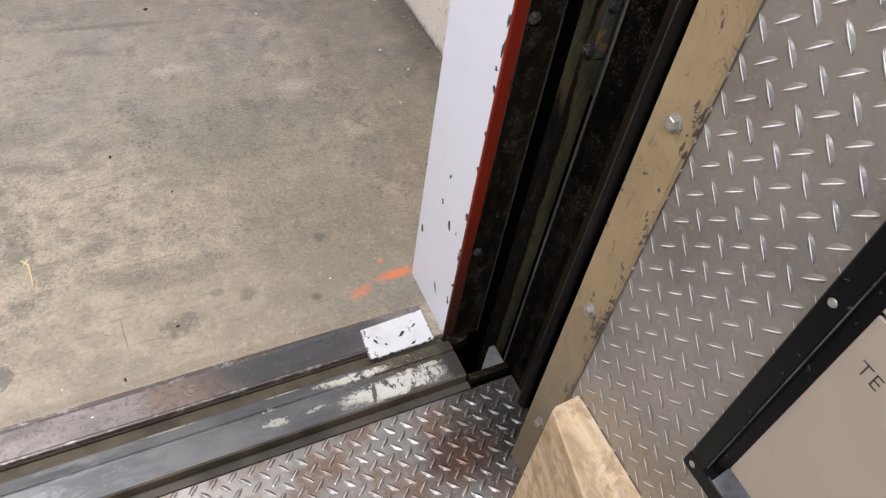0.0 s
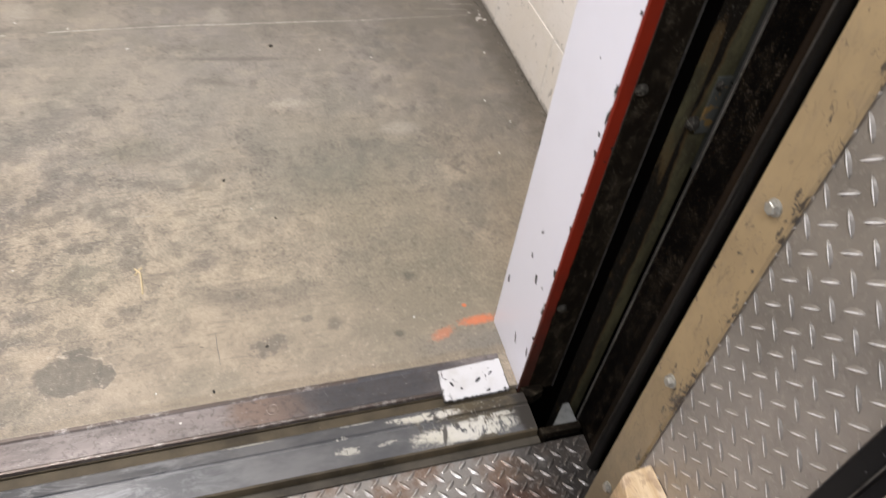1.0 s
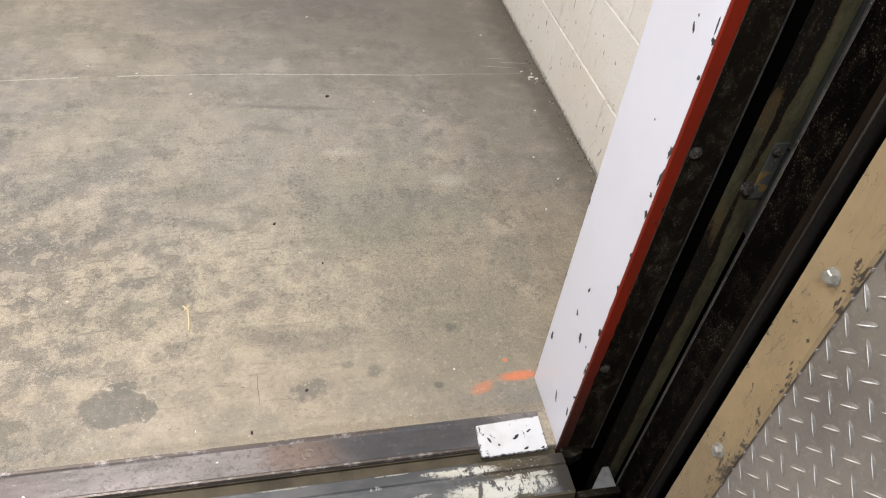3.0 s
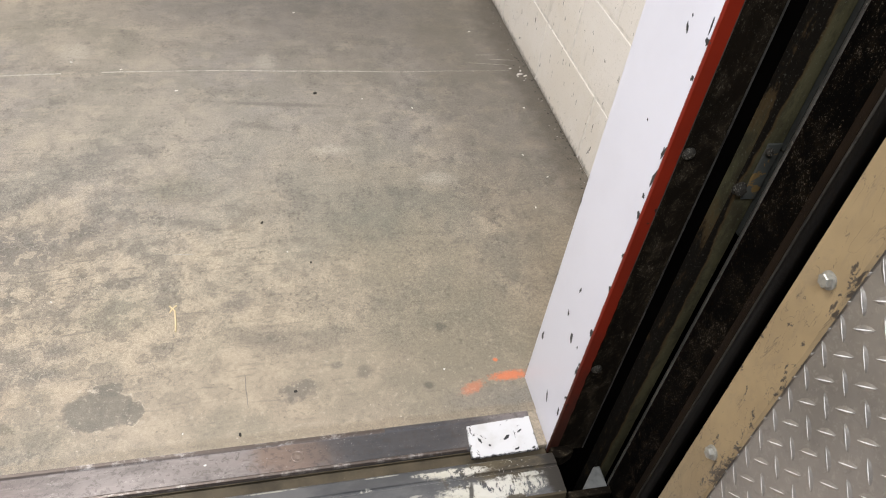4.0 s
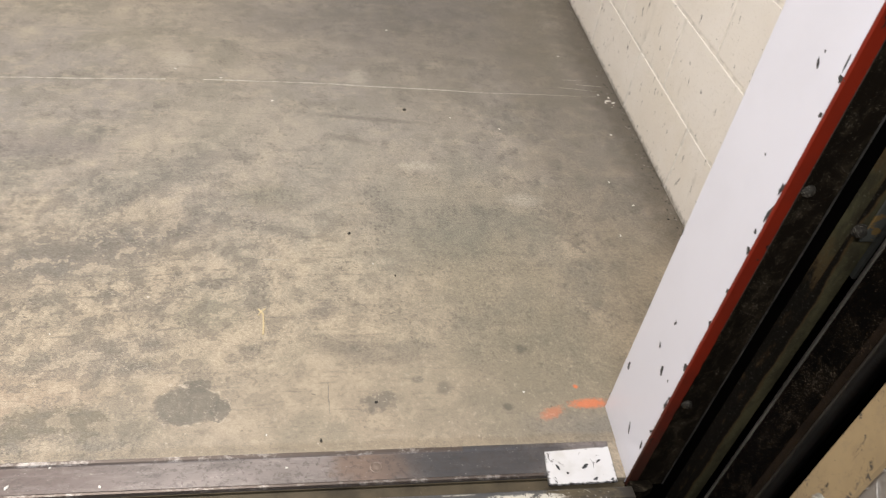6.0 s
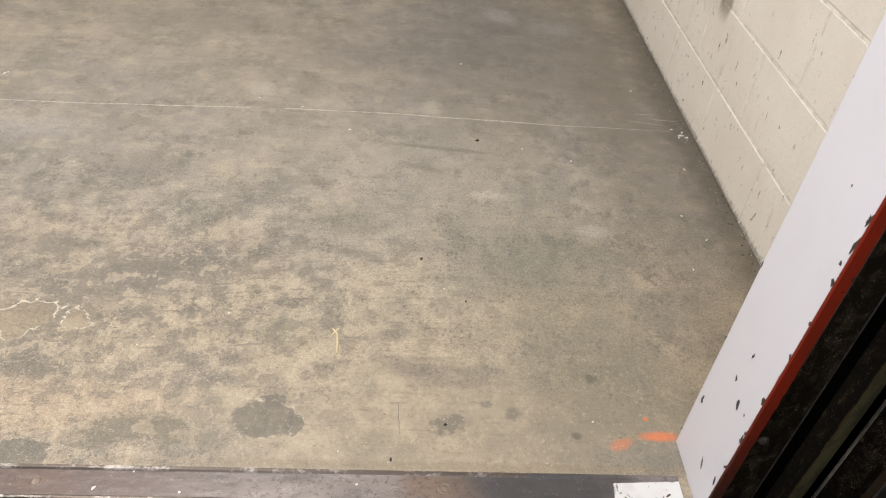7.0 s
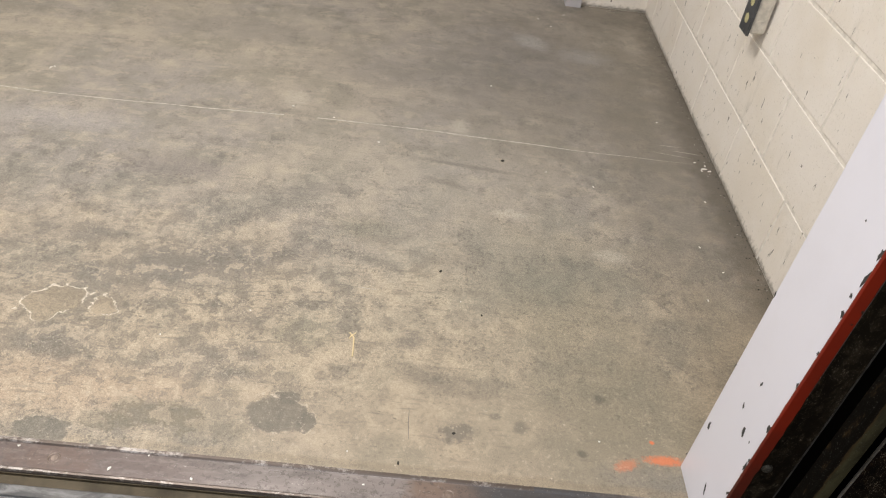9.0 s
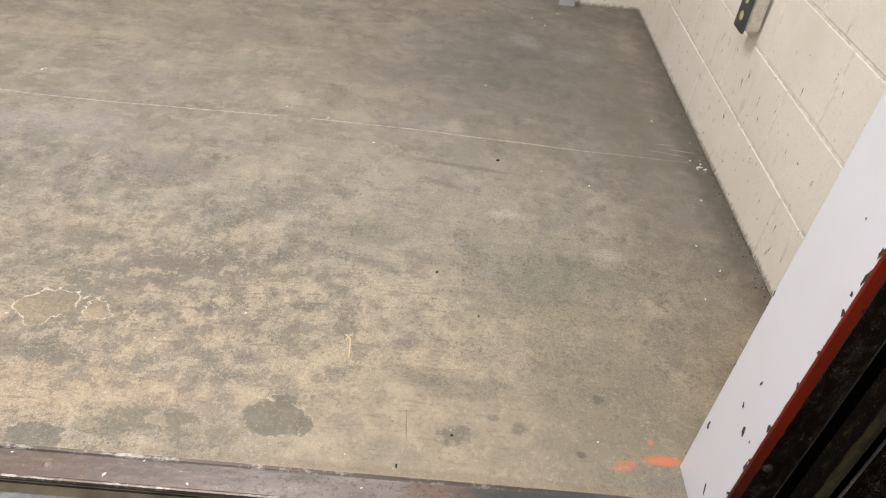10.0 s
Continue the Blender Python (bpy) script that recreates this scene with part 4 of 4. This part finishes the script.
part("rail_lip", prism_bm([(0.026, -0.004), (0.032, -0.004), (0.032, 0.03), (0.026, 0.03)], 0.705, 2.3), M_GREY_STEEL, guide, "dull grey steel lip")
part("rail_lip", prism_bm([(0.028, -0.002), (0.033, -0.002), (0.033, 0.03), (0.028, 0.03)], 0.56, 0.70), M_GREY_STEEL, guide, "dull grey steel lip")
part("splice_plate", box_bm(0.001, 0.0215, -0.003, 0.0, 0.628, 0.716, 0.001), M_SPLICE, guide, "grey splice plate")
for z in (0.646, 1.3, 1.9):
    placed(part("bolt", hex_bolt_bm(0.014, 0.009), M_DARK_BOLT, guide), pose(-0.0085, -0.0005, z, 90, 0, 0))
placed(part("bolt", hex_bolt_bm(0.008, 0.005), M_DARK_BOLT, guide), pose(0.005, -0.004, 0.706, 90, 0, 0))

track = thing("door_track", "greasy black steel channel door track", "door track", (0.085, -0.26, 0), kind="structure")
track.rotation_euler.y = LEAN
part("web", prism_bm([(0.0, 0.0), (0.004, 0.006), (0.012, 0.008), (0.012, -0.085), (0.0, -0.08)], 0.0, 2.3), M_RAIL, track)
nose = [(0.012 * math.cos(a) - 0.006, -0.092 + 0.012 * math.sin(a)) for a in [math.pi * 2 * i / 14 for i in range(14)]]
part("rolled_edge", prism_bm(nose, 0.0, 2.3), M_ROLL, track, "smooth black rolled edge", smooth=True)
part("rust_band", box_bm(-0.0012, 0.0006, -0.079, -0.060, 0.0, 2.3), M_RUSTBAND, track, "brown greasy band beside the rolled edge")
# bead added to draw the roll's thin highlight
bead = [(-0.0174 + 0.0016 * math.cos(a), -0.0885 + 0.0016 * math.sin(a)) for a in [math.pi * 2 * i / 8 for i in range(8)]]
part("glint_bead", prism_bm(bead, 0.0, 2.3), M_RIM, track, "added bead painting the roll's highlight", smooth=True)
# rubbed corner, its soft highlight put into the grey
part("rubbed_corner_glint", prism_bm([(-0.0012, -0.0005), (0.004, 0.0072), (0.0055, 0.0066), (0.0005, -0.003)], 0.0, 2.3), M_RIM, track, "rubbed channel corner with painted highlight")
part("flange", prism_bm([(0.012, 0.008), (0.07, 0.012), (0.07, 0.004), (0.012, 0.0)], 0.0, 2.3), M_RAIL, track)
part("base_bar", box_bm(-0.082, 0.0, -0.02, -0.006, -0.03, 0.006, 0.002), M_BLACK_STEEL, track)
pale = tagged(part("track_guide_block", prism_bm([(0.033, -0.2655), (0.0845, -0.2655), (0.0845, -0.222), (0.072, -0.222)], -0.06, -0.002, "z", 0.002), M_PALE), "pale grey plastic block at the rail's foot", "guide block")

# ---------------- sills ----------------
sill = thing("landing_sill", "worn brown-grey steel landing sill with countersunk bolts", "door sill", (0, -0.12, 0), kind="structure")
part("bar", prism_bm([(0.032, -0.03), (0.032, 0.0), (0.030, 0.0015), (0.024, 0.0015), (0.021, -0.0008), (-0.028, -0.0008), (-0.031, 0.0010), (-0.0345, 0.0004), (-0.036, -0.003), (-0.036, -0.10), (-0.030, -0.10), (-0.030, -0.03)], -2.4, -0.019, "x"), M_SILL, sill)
part("riser", box_bm(-2.4, -0.019, -0.0385, -0.0365, -0.14, -0.006), M_BROWN, sill, "brown stained steel riser")
part("ledge", box_bm(-2.4, -0.004, -0.072, -0.0385, -0.03, -0.011, 0.001), M_BROWN, sill, "brown stained steel ledge")
part("rubbed_front_edge", prism_bm([(-0.0285, -0.0004), (-0.031, 0.0016), (-0.0348, 0.0010), (-0.0366, -0.003), (-0.0358, -0.003)], -2.4, -0.155, "x"), M_EDGE, sill, "bright rubbed steel edge")
part("rubbed_back_edge", prism_bm([(0.0318, -0.001), (0.0305, 0.0021), (0.0245, 0.0021), (0.0220, 0.0)], -2.4, -0.30, "x"), M_EDGE, sill, "bright rubbed steel edge")
for x in (-0.461, -1.183, -1.905):
    placed(part("countersunk_bolt", lathe_bm([(0.0115, -0.003), (0.0115, 0.0002), (0.0100, 0.0006), (0.0088, -0.0001), (0.003, 0.0001)], 20), M_BOLT_HEAD, sill, "worn countersunk bolt head"), pose(x, -0.003, -0.0008))
part("painted_end", prism_bm([(-0.146, 0.012), (-0.020, 0.018), (-0.021, -0.054), (-0.152, -0.056)], -0.002, 0.004, "z", 0.0012), M_PATCH, sill, "chipped white painted sill end")
for k, (x, y, a, b) in enumerate([(-0.075, -0.022, 0.010, 0.004), (-0.048, -0.012, 0.006, 0.0025), (-0.128, -0.022, 0.003, 0.008), (-0.062, -0.048, 0.008, 0.003), (-0.112, -0.034, 0.003, 0.004), (-0.03, -0.05, 0.006, 0.003)]):
    placed(part("paint_chip", ragged_bm(a, b, 0.0005, 9, 0.5, k + 30), M_CHIP, sill), pose(x, y, 0.004, 0, 0, 30))

truck = thing("truckable_sill", "dark grey painted steel truckable sill with worn white paint", "door sill", (0, -0.23, 0), kind="structure")
part("top_plate", prism_bm([(0.043, -0.012), (0.043, 0.006), (0.040, 0.0085), (0.019, 0.0125), (0.017, 0.0095), (0.014, 0.0095), (0.012, 0.0125), (-0.0365, 0.0125), (-0.0395, 0.0105), (-0.040, 0.004), (-0.034, 0.003), (-0.034, -0.012)], -2.4, 0.0, "x"), M_TRUCK, truck)
part("front_strip", prism_bm([(-0.0372, 0.0130), (-0.0405, 0.0110), (-0.0440, -0.004), (-0.0440, -0.03), (-0.0400, -0.03), (-0.0400, 0.006)], -2.4, -0.001, "x"), M_BROWN, truck, "brown stained front strip")
part("front_face", box_bm(-2.4, -0.002, -0.0388, -0.0342, -0.09, 0.0028), M_NOSING, truck, "brown steel front face")
part("back_face", box_bm(-2.4, -0.002, 0.036, 0.041, -0.30, -0.012), M_BROWN, truck)

# ---------------- lift car ----------------
CAR_FLOOR, CAR_WALL = -0.004, 0.017
nosing = tagged(part("car_floor_nosing", prism_bm([(-0.276, -0.05), (-0.276, -0.001), (-0.279, 0.0), (-0.291, 0.0), (-0.291, -0.05)], -2.4, 0.0, "x"), M_NOSING), "brown steel nosing along the car floor", "floor edge", kind="structure")
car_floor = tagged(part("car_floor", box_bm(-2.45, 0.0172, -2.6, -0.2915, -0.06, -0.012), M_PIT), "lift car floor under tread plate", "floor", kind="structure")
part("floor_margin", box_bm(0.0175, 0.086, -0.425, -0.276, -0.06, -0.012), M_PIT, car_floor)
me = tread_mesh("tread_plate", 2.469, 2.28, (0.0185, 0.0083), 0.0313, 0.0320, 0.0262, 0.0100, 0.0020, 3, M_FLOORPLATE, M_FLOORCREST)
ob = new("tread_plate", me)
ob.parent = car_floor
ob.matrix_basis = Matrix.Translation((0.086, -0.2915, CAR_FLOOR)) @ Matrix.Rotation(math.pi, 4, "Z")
ob["label"] = "scuffed rust-stained steel tread plate"

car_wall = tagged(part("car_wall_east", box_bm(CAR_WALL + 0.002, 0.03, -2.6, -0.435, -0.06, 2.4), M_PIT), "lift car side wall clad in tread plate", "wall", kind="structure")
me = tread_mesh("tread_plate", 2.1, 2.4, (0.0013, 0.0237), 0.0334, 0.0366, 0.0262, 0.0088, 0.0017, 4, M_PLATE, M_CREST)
ob = new("tread_plate", me)
ob.parent = car_wall
# sheet's x runs towards -y, its y runs up, its face looks towards -x
ob.matrix_basis = Matrix(((0, 0, -1, CAR_WALL), (-1, 0, 0, -0.478), (0, 1, 0, -0.004), (0, 0, 0, 1)))
ob["label"] = "dull grey metal tread plate"

angle = thing("corner_angle", "tan painted steel corner angle with chipped edge", "corner angle", (0.012, -0.43, 0), kind="structure")
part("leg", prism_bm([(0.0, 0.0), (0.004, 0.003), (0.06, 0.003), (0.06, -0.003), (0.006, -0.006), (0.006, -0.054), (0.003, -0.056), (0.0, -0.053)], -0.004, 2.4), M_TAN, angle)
for k in range(8):
    placed(part("bolt", hex_bolt_bm(0.0126, 0.008), M_DULL_BOLT, angle, "dull zinc hexagon bolt"), Matrix.Translation((0.0, -0.031, 0.1705 + 0.2946 * k)) @ Matrix.Rotation(radians(-90), 4, "Y") @ Matrix.Rotation(radians(12 * k), 4, "Z"))

tagged(part("car_wall_west", box_bm(-2.45, -2.4, -2.6, -0.435, -0.06, 2.4), M_PLATE), "plain metal lift car wall", "wall", kind="structure")
tagged(part("car_wall_south", box_bm(-2.45, 0.03, -2.65, -2.6, -0.06, 2.4), M_PLATE), "plain metal lift car wall", "wall", kind="structure")
tagged(part("car_ceiling", box_bm(-2.45, 0.03, -2.65, -0.435, 2.4, 2.45), M_CEIL), "plain lift car ceiling", "ceiling", kind="structure")

# wooden bumper rail along the car wall
bumper = thing("bumper_rail", "rough sawn timber bumper rail along the lift car wall", "bumper rail", (0, -0.5, 0))
part("plank", prism_bm([(0.0165, 0.002), (-0.022, -0.001), (-0.031, -0.006), (-0.052, -0.12), (-0.052, -0.2), (-0.052, -2.0), (0.0165, -2.0)], CAR_FLOOR + 0.002, 0.316, "z", 0.002), M_WOOD, bumper)

# framed panel on the car wall
panel = thing("telephone_panel", "beige metal panel in a black steel frame", "wall panel", (CAR_WALL, -0.665, 0.47))
W, H = 0.32, 0.50


def frame_bar(length):
    return prism_bm([(0.0, 0.0), (0.0, -0.016), (0.002, -0.018), (0.021, -0.018), (0.023, -0.0165), (0.024, -0.008), (0.035, -0.005), (0.036, 0.0)], 0, length, "y")


# bars: profile across, length along; mitre hidden by overlap
bar = frame_bar(H)
placed(part("frame_side", bar, M_FRAME, panel, "chipped black steel frame side"), Matrix(((0, 0, 1, 0), (-1, 0, 0, 0), (0, 1, 0, 0), (0, 0, 0, 1))))
bar = frame_bar(W - 0.0)
placed(part("frame_bottom", bar, M_FRAME, panel, "chipped black steel frame bottom"), Matrix(((0, 0, 1.0, -0.0006), (0, -1, 0, 0), (1, 0, 0, 0), (0, 0, 0, 1))))
# bevel painted grey where the black frame reflects the lamp
part("bevel_reflection", prism_bm([(-0.0176, 0.0228), (-0.0160, 0.0242), (-0.0056, 0.0430), (-0.0036, 0.0430), (-0.0036, 0.0228)], -W, -0.0345, "y"), M_BEVEL, panel, "inner bevel of the black frame, painted grey for its reflection")
# thin pale strips for the highlight on the frame's inner lip
part("lip_glint", box_bm(-0.0182, -0.0166, -0.0238, -0.0226, 0.03, H), M_RIM, panel, "inner lip with painted highlight")
part("lip_glint", box_bm(-0.0188, -0.0170, -W, -0.03, 0.0222, 0.0236), M_RIM, panel, "inner lip with painted highlight")
part("panel_plate", box_bm(-0.0045, -0.001, -W, -0.03, 0.0425, 0.306, 0.001), M_PANEL, panel)
part("panel_plate", box_bm(-0.0045, -0.001, -W, -0.03, 0.310, H, 0.001), M_PANEL, panel)
for z in (0.012, 0.295, 0.48):
    placed(part("screw", lathe_bm([(0.0042, 0), (0.0038, 0.001), (0.002, 0.0014)], 12), M_DULL_BOLT, panel, "bare steel screw head"), pose(-0.018, -0.010, z, 0, -90, 0))
# the readable letters engraved on the plate
curve = bpy.data.curves.new("lettering", "FONT")
curve.body, curve.size, curve.extrude, curve.space_character, curve.offset = "TE", 0.0200, 0.0002, 1.06, -0.0004
text = new("lettering", curve)
text.parent = panel
text["label"] = "engraved black letters TE"
text.matrix_basis = Matrix(((0, 0, -1, -0.0048), (-1, 0, 0, -0.0485), (0, 1, 0, 0.255), (0, 0, 0, 1)))
curve.materials.append(M_ENGRAVE)
bpy.context.view_layer.update()
letters = bpy.data.meshes.new_from_object(text.evaluated_get(bpy.context.evaluated_depsgraph_get()))
solid = new("lettering", letters)
solid.parent, solid.matrix_basis, solid["label"] = panel, text.matrix_basis.copy(), "engraved black letters TE"
bpy.data.objects.remove(text)
solid.name = "lettering"

# ---------------- junction box on the block wall ----------------
jbox = thing("junction_box", "cream junction box with a grey cover and yellow stickers", "junction box", (EAST, 1.21, 0.44))
part("body", box_bm(-0.046, 0.0, -0.034, 0.034, 0.0, 0.115, 0.009, 3), M_BOXBODY, jbox)
cover = part("cover", box_bm(-0.0535, -0.0455, -0.037, 0.037, -0.006, 0.121, 0.002), M_BOXGREY, jbox, "dark grey steel cover plate")
for z in (0.035, 0.085):
    placed(part("sticker", lathe_bm([(0.014, 0), (0.014, 0.0008)], 16), M_YELLOW, cover, "worn yellow round sticker"), pose(-0.0535, 0.0, z, 0, -90, 0))
for z in (0.03, 0.085):
    placed(part("knockout", lathe_bm([(0.0135, 0), (0.0135, 0.0012), (0.0122, 0.0016), (0.0112, 0.0003), (0.003, 0.0003)], 18), M_BOXBODY, jbox, "round cream knockout"), pose(-0.023, -0.034, z, 90, 0, 0))
placed(part("screw", lathe_bm([(0.004, 0), (0.0035, 0.0015)], 10), M_BOLT, cover), pose(-0.052, 0.0, -0.001, 0, -90, 0))
placed(part("connector", lathe_bm([(0.019, 0), (0.019, 0.012), (0.015, 0.014), (0.015, 0.03)], 18), M_CONDUIT, jbox), pose(-0.021, 0.0, 0.115))
placed(part("conduit", lathe_bm([(0.0115, 0), (0.0115, 2.3)], 16), M_CONDUIT, jbox, "bare zinc conduit", smooth=False), pose(-0.021, 0.0, 0.14))

# ---------------- small things on the floor ----------------
straw = thing("straw", "bent yellow straw bit lying on concrete", "straw", (-0.687, 0.225, 0))


def stick(points, radius):
    bm = bmesh.new()
    prev = None
    for i, (x, y) in enumerate(points):
        j, k = max(i - 1, 0), min(i + 1, len(points) - 1)
        d = Vector((points[k][0] - points[j][0], points[k][1] - points[j][1], 0)).normalized()
        n = Vector((-d.y, d.x, 0))
        ring = [bm.verts.new(Vector((x, y, radius)) + n * radius * math.cos(a) + Vector((0, 0, radius * math.sin(a)))) for a in [math.pi * 2 * q / 6 for q in range(6)]]
        if prev:
            for q in range(6):
                bm.faces.new((prev[q], prev[(q + 1) % 6], ring[(q + 1) % 6], ring[q]))
        else:
            bm.faces.new(ring)
        prev = ring
    bm.faces.new(prev)
    return bm


part("stem", stick([(0.004, -0.034), (0.003, -0.01), (0.001, 0.012), (0.0, 0.022), (-0.006, 0.029), (-0.011, 0.036)], 0.0018), M_STRAW, straw)
part("fork", stick([(-0.010, 0.018), (-0.006, 0.028), (0.003, 0.037)], 0.0014), M_STRAW, straw)

flakes = [(0.322, 1.140, 0.014), (0.338, 1.130, 0.010), (0.330, 1.160, 0.008), (0.312, 1.128, 0.006), (-1.83, 1.335, 0.007), (0.300, 1.175, 0.006), (-0.364, 1.557, 0.006), (-1.838, 1.326, 0.010), (-0.059, 0.966, 0.006), (-0.15, 2.25, 0.006), (-0.721, 1.085, 0.007),
          (-0.16, 0.03, 0.004), (0.18, 0.50, 0.005), (0.21, 0.72, 0.005), (0.22, 1.42, 0.006), (-0.03, 2.33, 0.008), (-0.10, 2.18, 0.008), (-0.45, 0.40, 0.003), (-0.93, 0.30, 0.003),
          (-1.02, 1.25, 0.005), (-0.88, 1.205, 0.005), (-0.20, 1.02, 0.004), (-0.66, -0.05, 0.003), (-1.10, 0.20, 0.003), (0.28, 0.95, 0.006), (0.25, 0.62, 0.005)]
for k, (x, y, s) in enumerate(flakes):
    ob = part("paint_flake", ragged_bm(s, s * 0.55, 0.0012, 8, 0.55, k + 60), M_FLAKE)
    placed(ob, pose(x, y, 0.0, 0, 0, 37 * k))
    tagged(ob, "small white paint flake on the concrete", "paint flake", "paint flakes on the floor")
grit = [(-0.335, 1.055, 0.0075), (-0.503, 0.503, 0.005), (-0.56, -0.066, 0.005), (-0.40, 0.36, 0.003)]
for k, (x, y, s) in enumerate(grit):
    ob = part("grit_crumb", ragged_bm(s, s * 0.7, 0.003, 7, 0.5, k + 90), M_DIRT)
    placed(ob, pose(x, y, 0.0, 0, 0, 50 * k))
    tagged(ob, "small black crumb of grit on the concrete", "grit", "grit on the floor")
for k, (x, y, s) in enumerate([(-1.255, -0.105, 0.004), (-1.08, -0.135, 0.006), (-0.93, -0.14, 0.005), (-0.62, -0.118, 0.003), (-1.02, -0.10, 0.003)]):
    ob = part("paint_flake", ragged_bm(s, s * 0.6, 0.0012, 8, 0.5, k + 120), M_FLAKE)
    placed(ob, pose(x, y, -0.0008, 0, 0, 61 * k))
    tagged(ob, "small white paint flake on the steel sill", "paint flake", "paint flakes on the sill")

# loose crumbs of paint and dirt swept against the walls
rc = random.Random(21)
for material, label, count in ((M_FLAKE, "fine pale paint crumbs along the wall foot", 130), (M_DIRT, "fine black dirt along the wall foot", 190)):
    bm = bmesh.new()
    for k in range(count):
        if rc.random() < 0.82:
            x, y = EAST - abs(rc.gauss(0, 0.018)) - 0.001, rc.uniform(0.2, NORTH)
        else:
            x, y = rc.uniform(0.06, EAST), NORTH - abs(rc.gauss(0, 0.018)) - 0.001
        s = rc.uniform(0.0012, 0.0042) * (0.7 if material is M_FLAKE else 1.0)
        a0 = rc.uniform(0, 6)
        ring = [bm.verts.new((x + s * rc.uniform(0.5, 1) * math.cos(a0 + a * 1.257), y + s * rc.uniform(0.5, 1) * math.sin(a0 + a * 1.257), 0.0004)) for a in range(5)]
        top = bm.verts.new((x, y, s * 0.6))
        for a in range(5):
            bm.faces.new((ring[a], ring[(a + 1) % 5], top))
    tagged(part("floor_crumbs", bm, material), label, "debris", kind="stuff")

# ---------------- lamps overhead ----------------
for at, (sx, sy), _, _ in LAMPS:
    lamp = thing("ceiling_light", "white fluorescent ceiling light fixture", "ceiling light", (at[0], at[1], at[2] + 0.04))
    part("housing", prism_bm([(-sy / 2 - 0.02, -0.01), (-sy / 2, -0.028), (sy / 2, -0.028), (sy / 2 + 0.02, -0.01), (sy / 2 + 0.02, 0.0), (-sy / 2 - 0.02, 0.0)], -sx / 2 - 0.03, sx / 2 + 0.03, "x"), M_CEIL, lamp)
    part("diffuser", box_bm(-sx / 2, sx / 2, -sy / 2, sy / 2, -0.036, -0.0285), M_GLOW, lamp)

# ---------------- blocks of the painted walls ----------------
BLOCK_L, BLOCK_H, JOINT = 0.4064, 0.2032, 0.010


def block_mesh(length, along):
    h, l = BLOCK_H - JOINT, length - JOINT
    bm = box_bm(0, 0.05, -l / 2, l / 2, 0, h, 0.0022, 2) if along == "y" else box_bm(-l / 2, l / 2, 0, 0.05, 0, h, 0.0022, 2)
    bmesh.ops.recalc_face_normals(bm, faces=bm.faces[:])
    me = bpy.data.meshes.new("block")
    bm.to_mesh(me)
    bm.free()
    me.materials.append(M_BLOCK)
    return me


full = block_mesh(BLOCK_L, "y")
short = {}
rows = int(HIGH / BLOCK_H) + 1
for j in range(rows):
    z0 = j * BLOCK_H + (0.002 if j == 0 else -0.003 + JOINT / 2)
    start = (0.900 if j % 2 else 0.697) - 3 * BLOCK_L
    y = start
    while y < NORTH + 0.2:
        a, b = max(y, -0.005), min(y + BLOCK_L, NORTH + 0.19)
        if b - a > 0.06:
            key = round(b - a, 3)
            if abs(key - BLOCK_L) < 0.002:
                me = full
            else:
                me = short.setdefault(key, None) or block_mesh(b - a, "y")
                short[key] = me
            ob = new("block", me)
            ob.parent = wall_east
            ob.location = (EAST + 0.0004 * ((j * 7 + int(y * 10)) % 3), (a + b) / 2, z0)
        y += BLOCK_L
pier = block_mesh(0.315, "x")
for j in range(rows):
    ob = new("block", pier)
    ob.parent = wall_north
    ob.location = (0.2135, NORTH, j * BLOCK_H + (0.002 if j == 0 else 0.002))
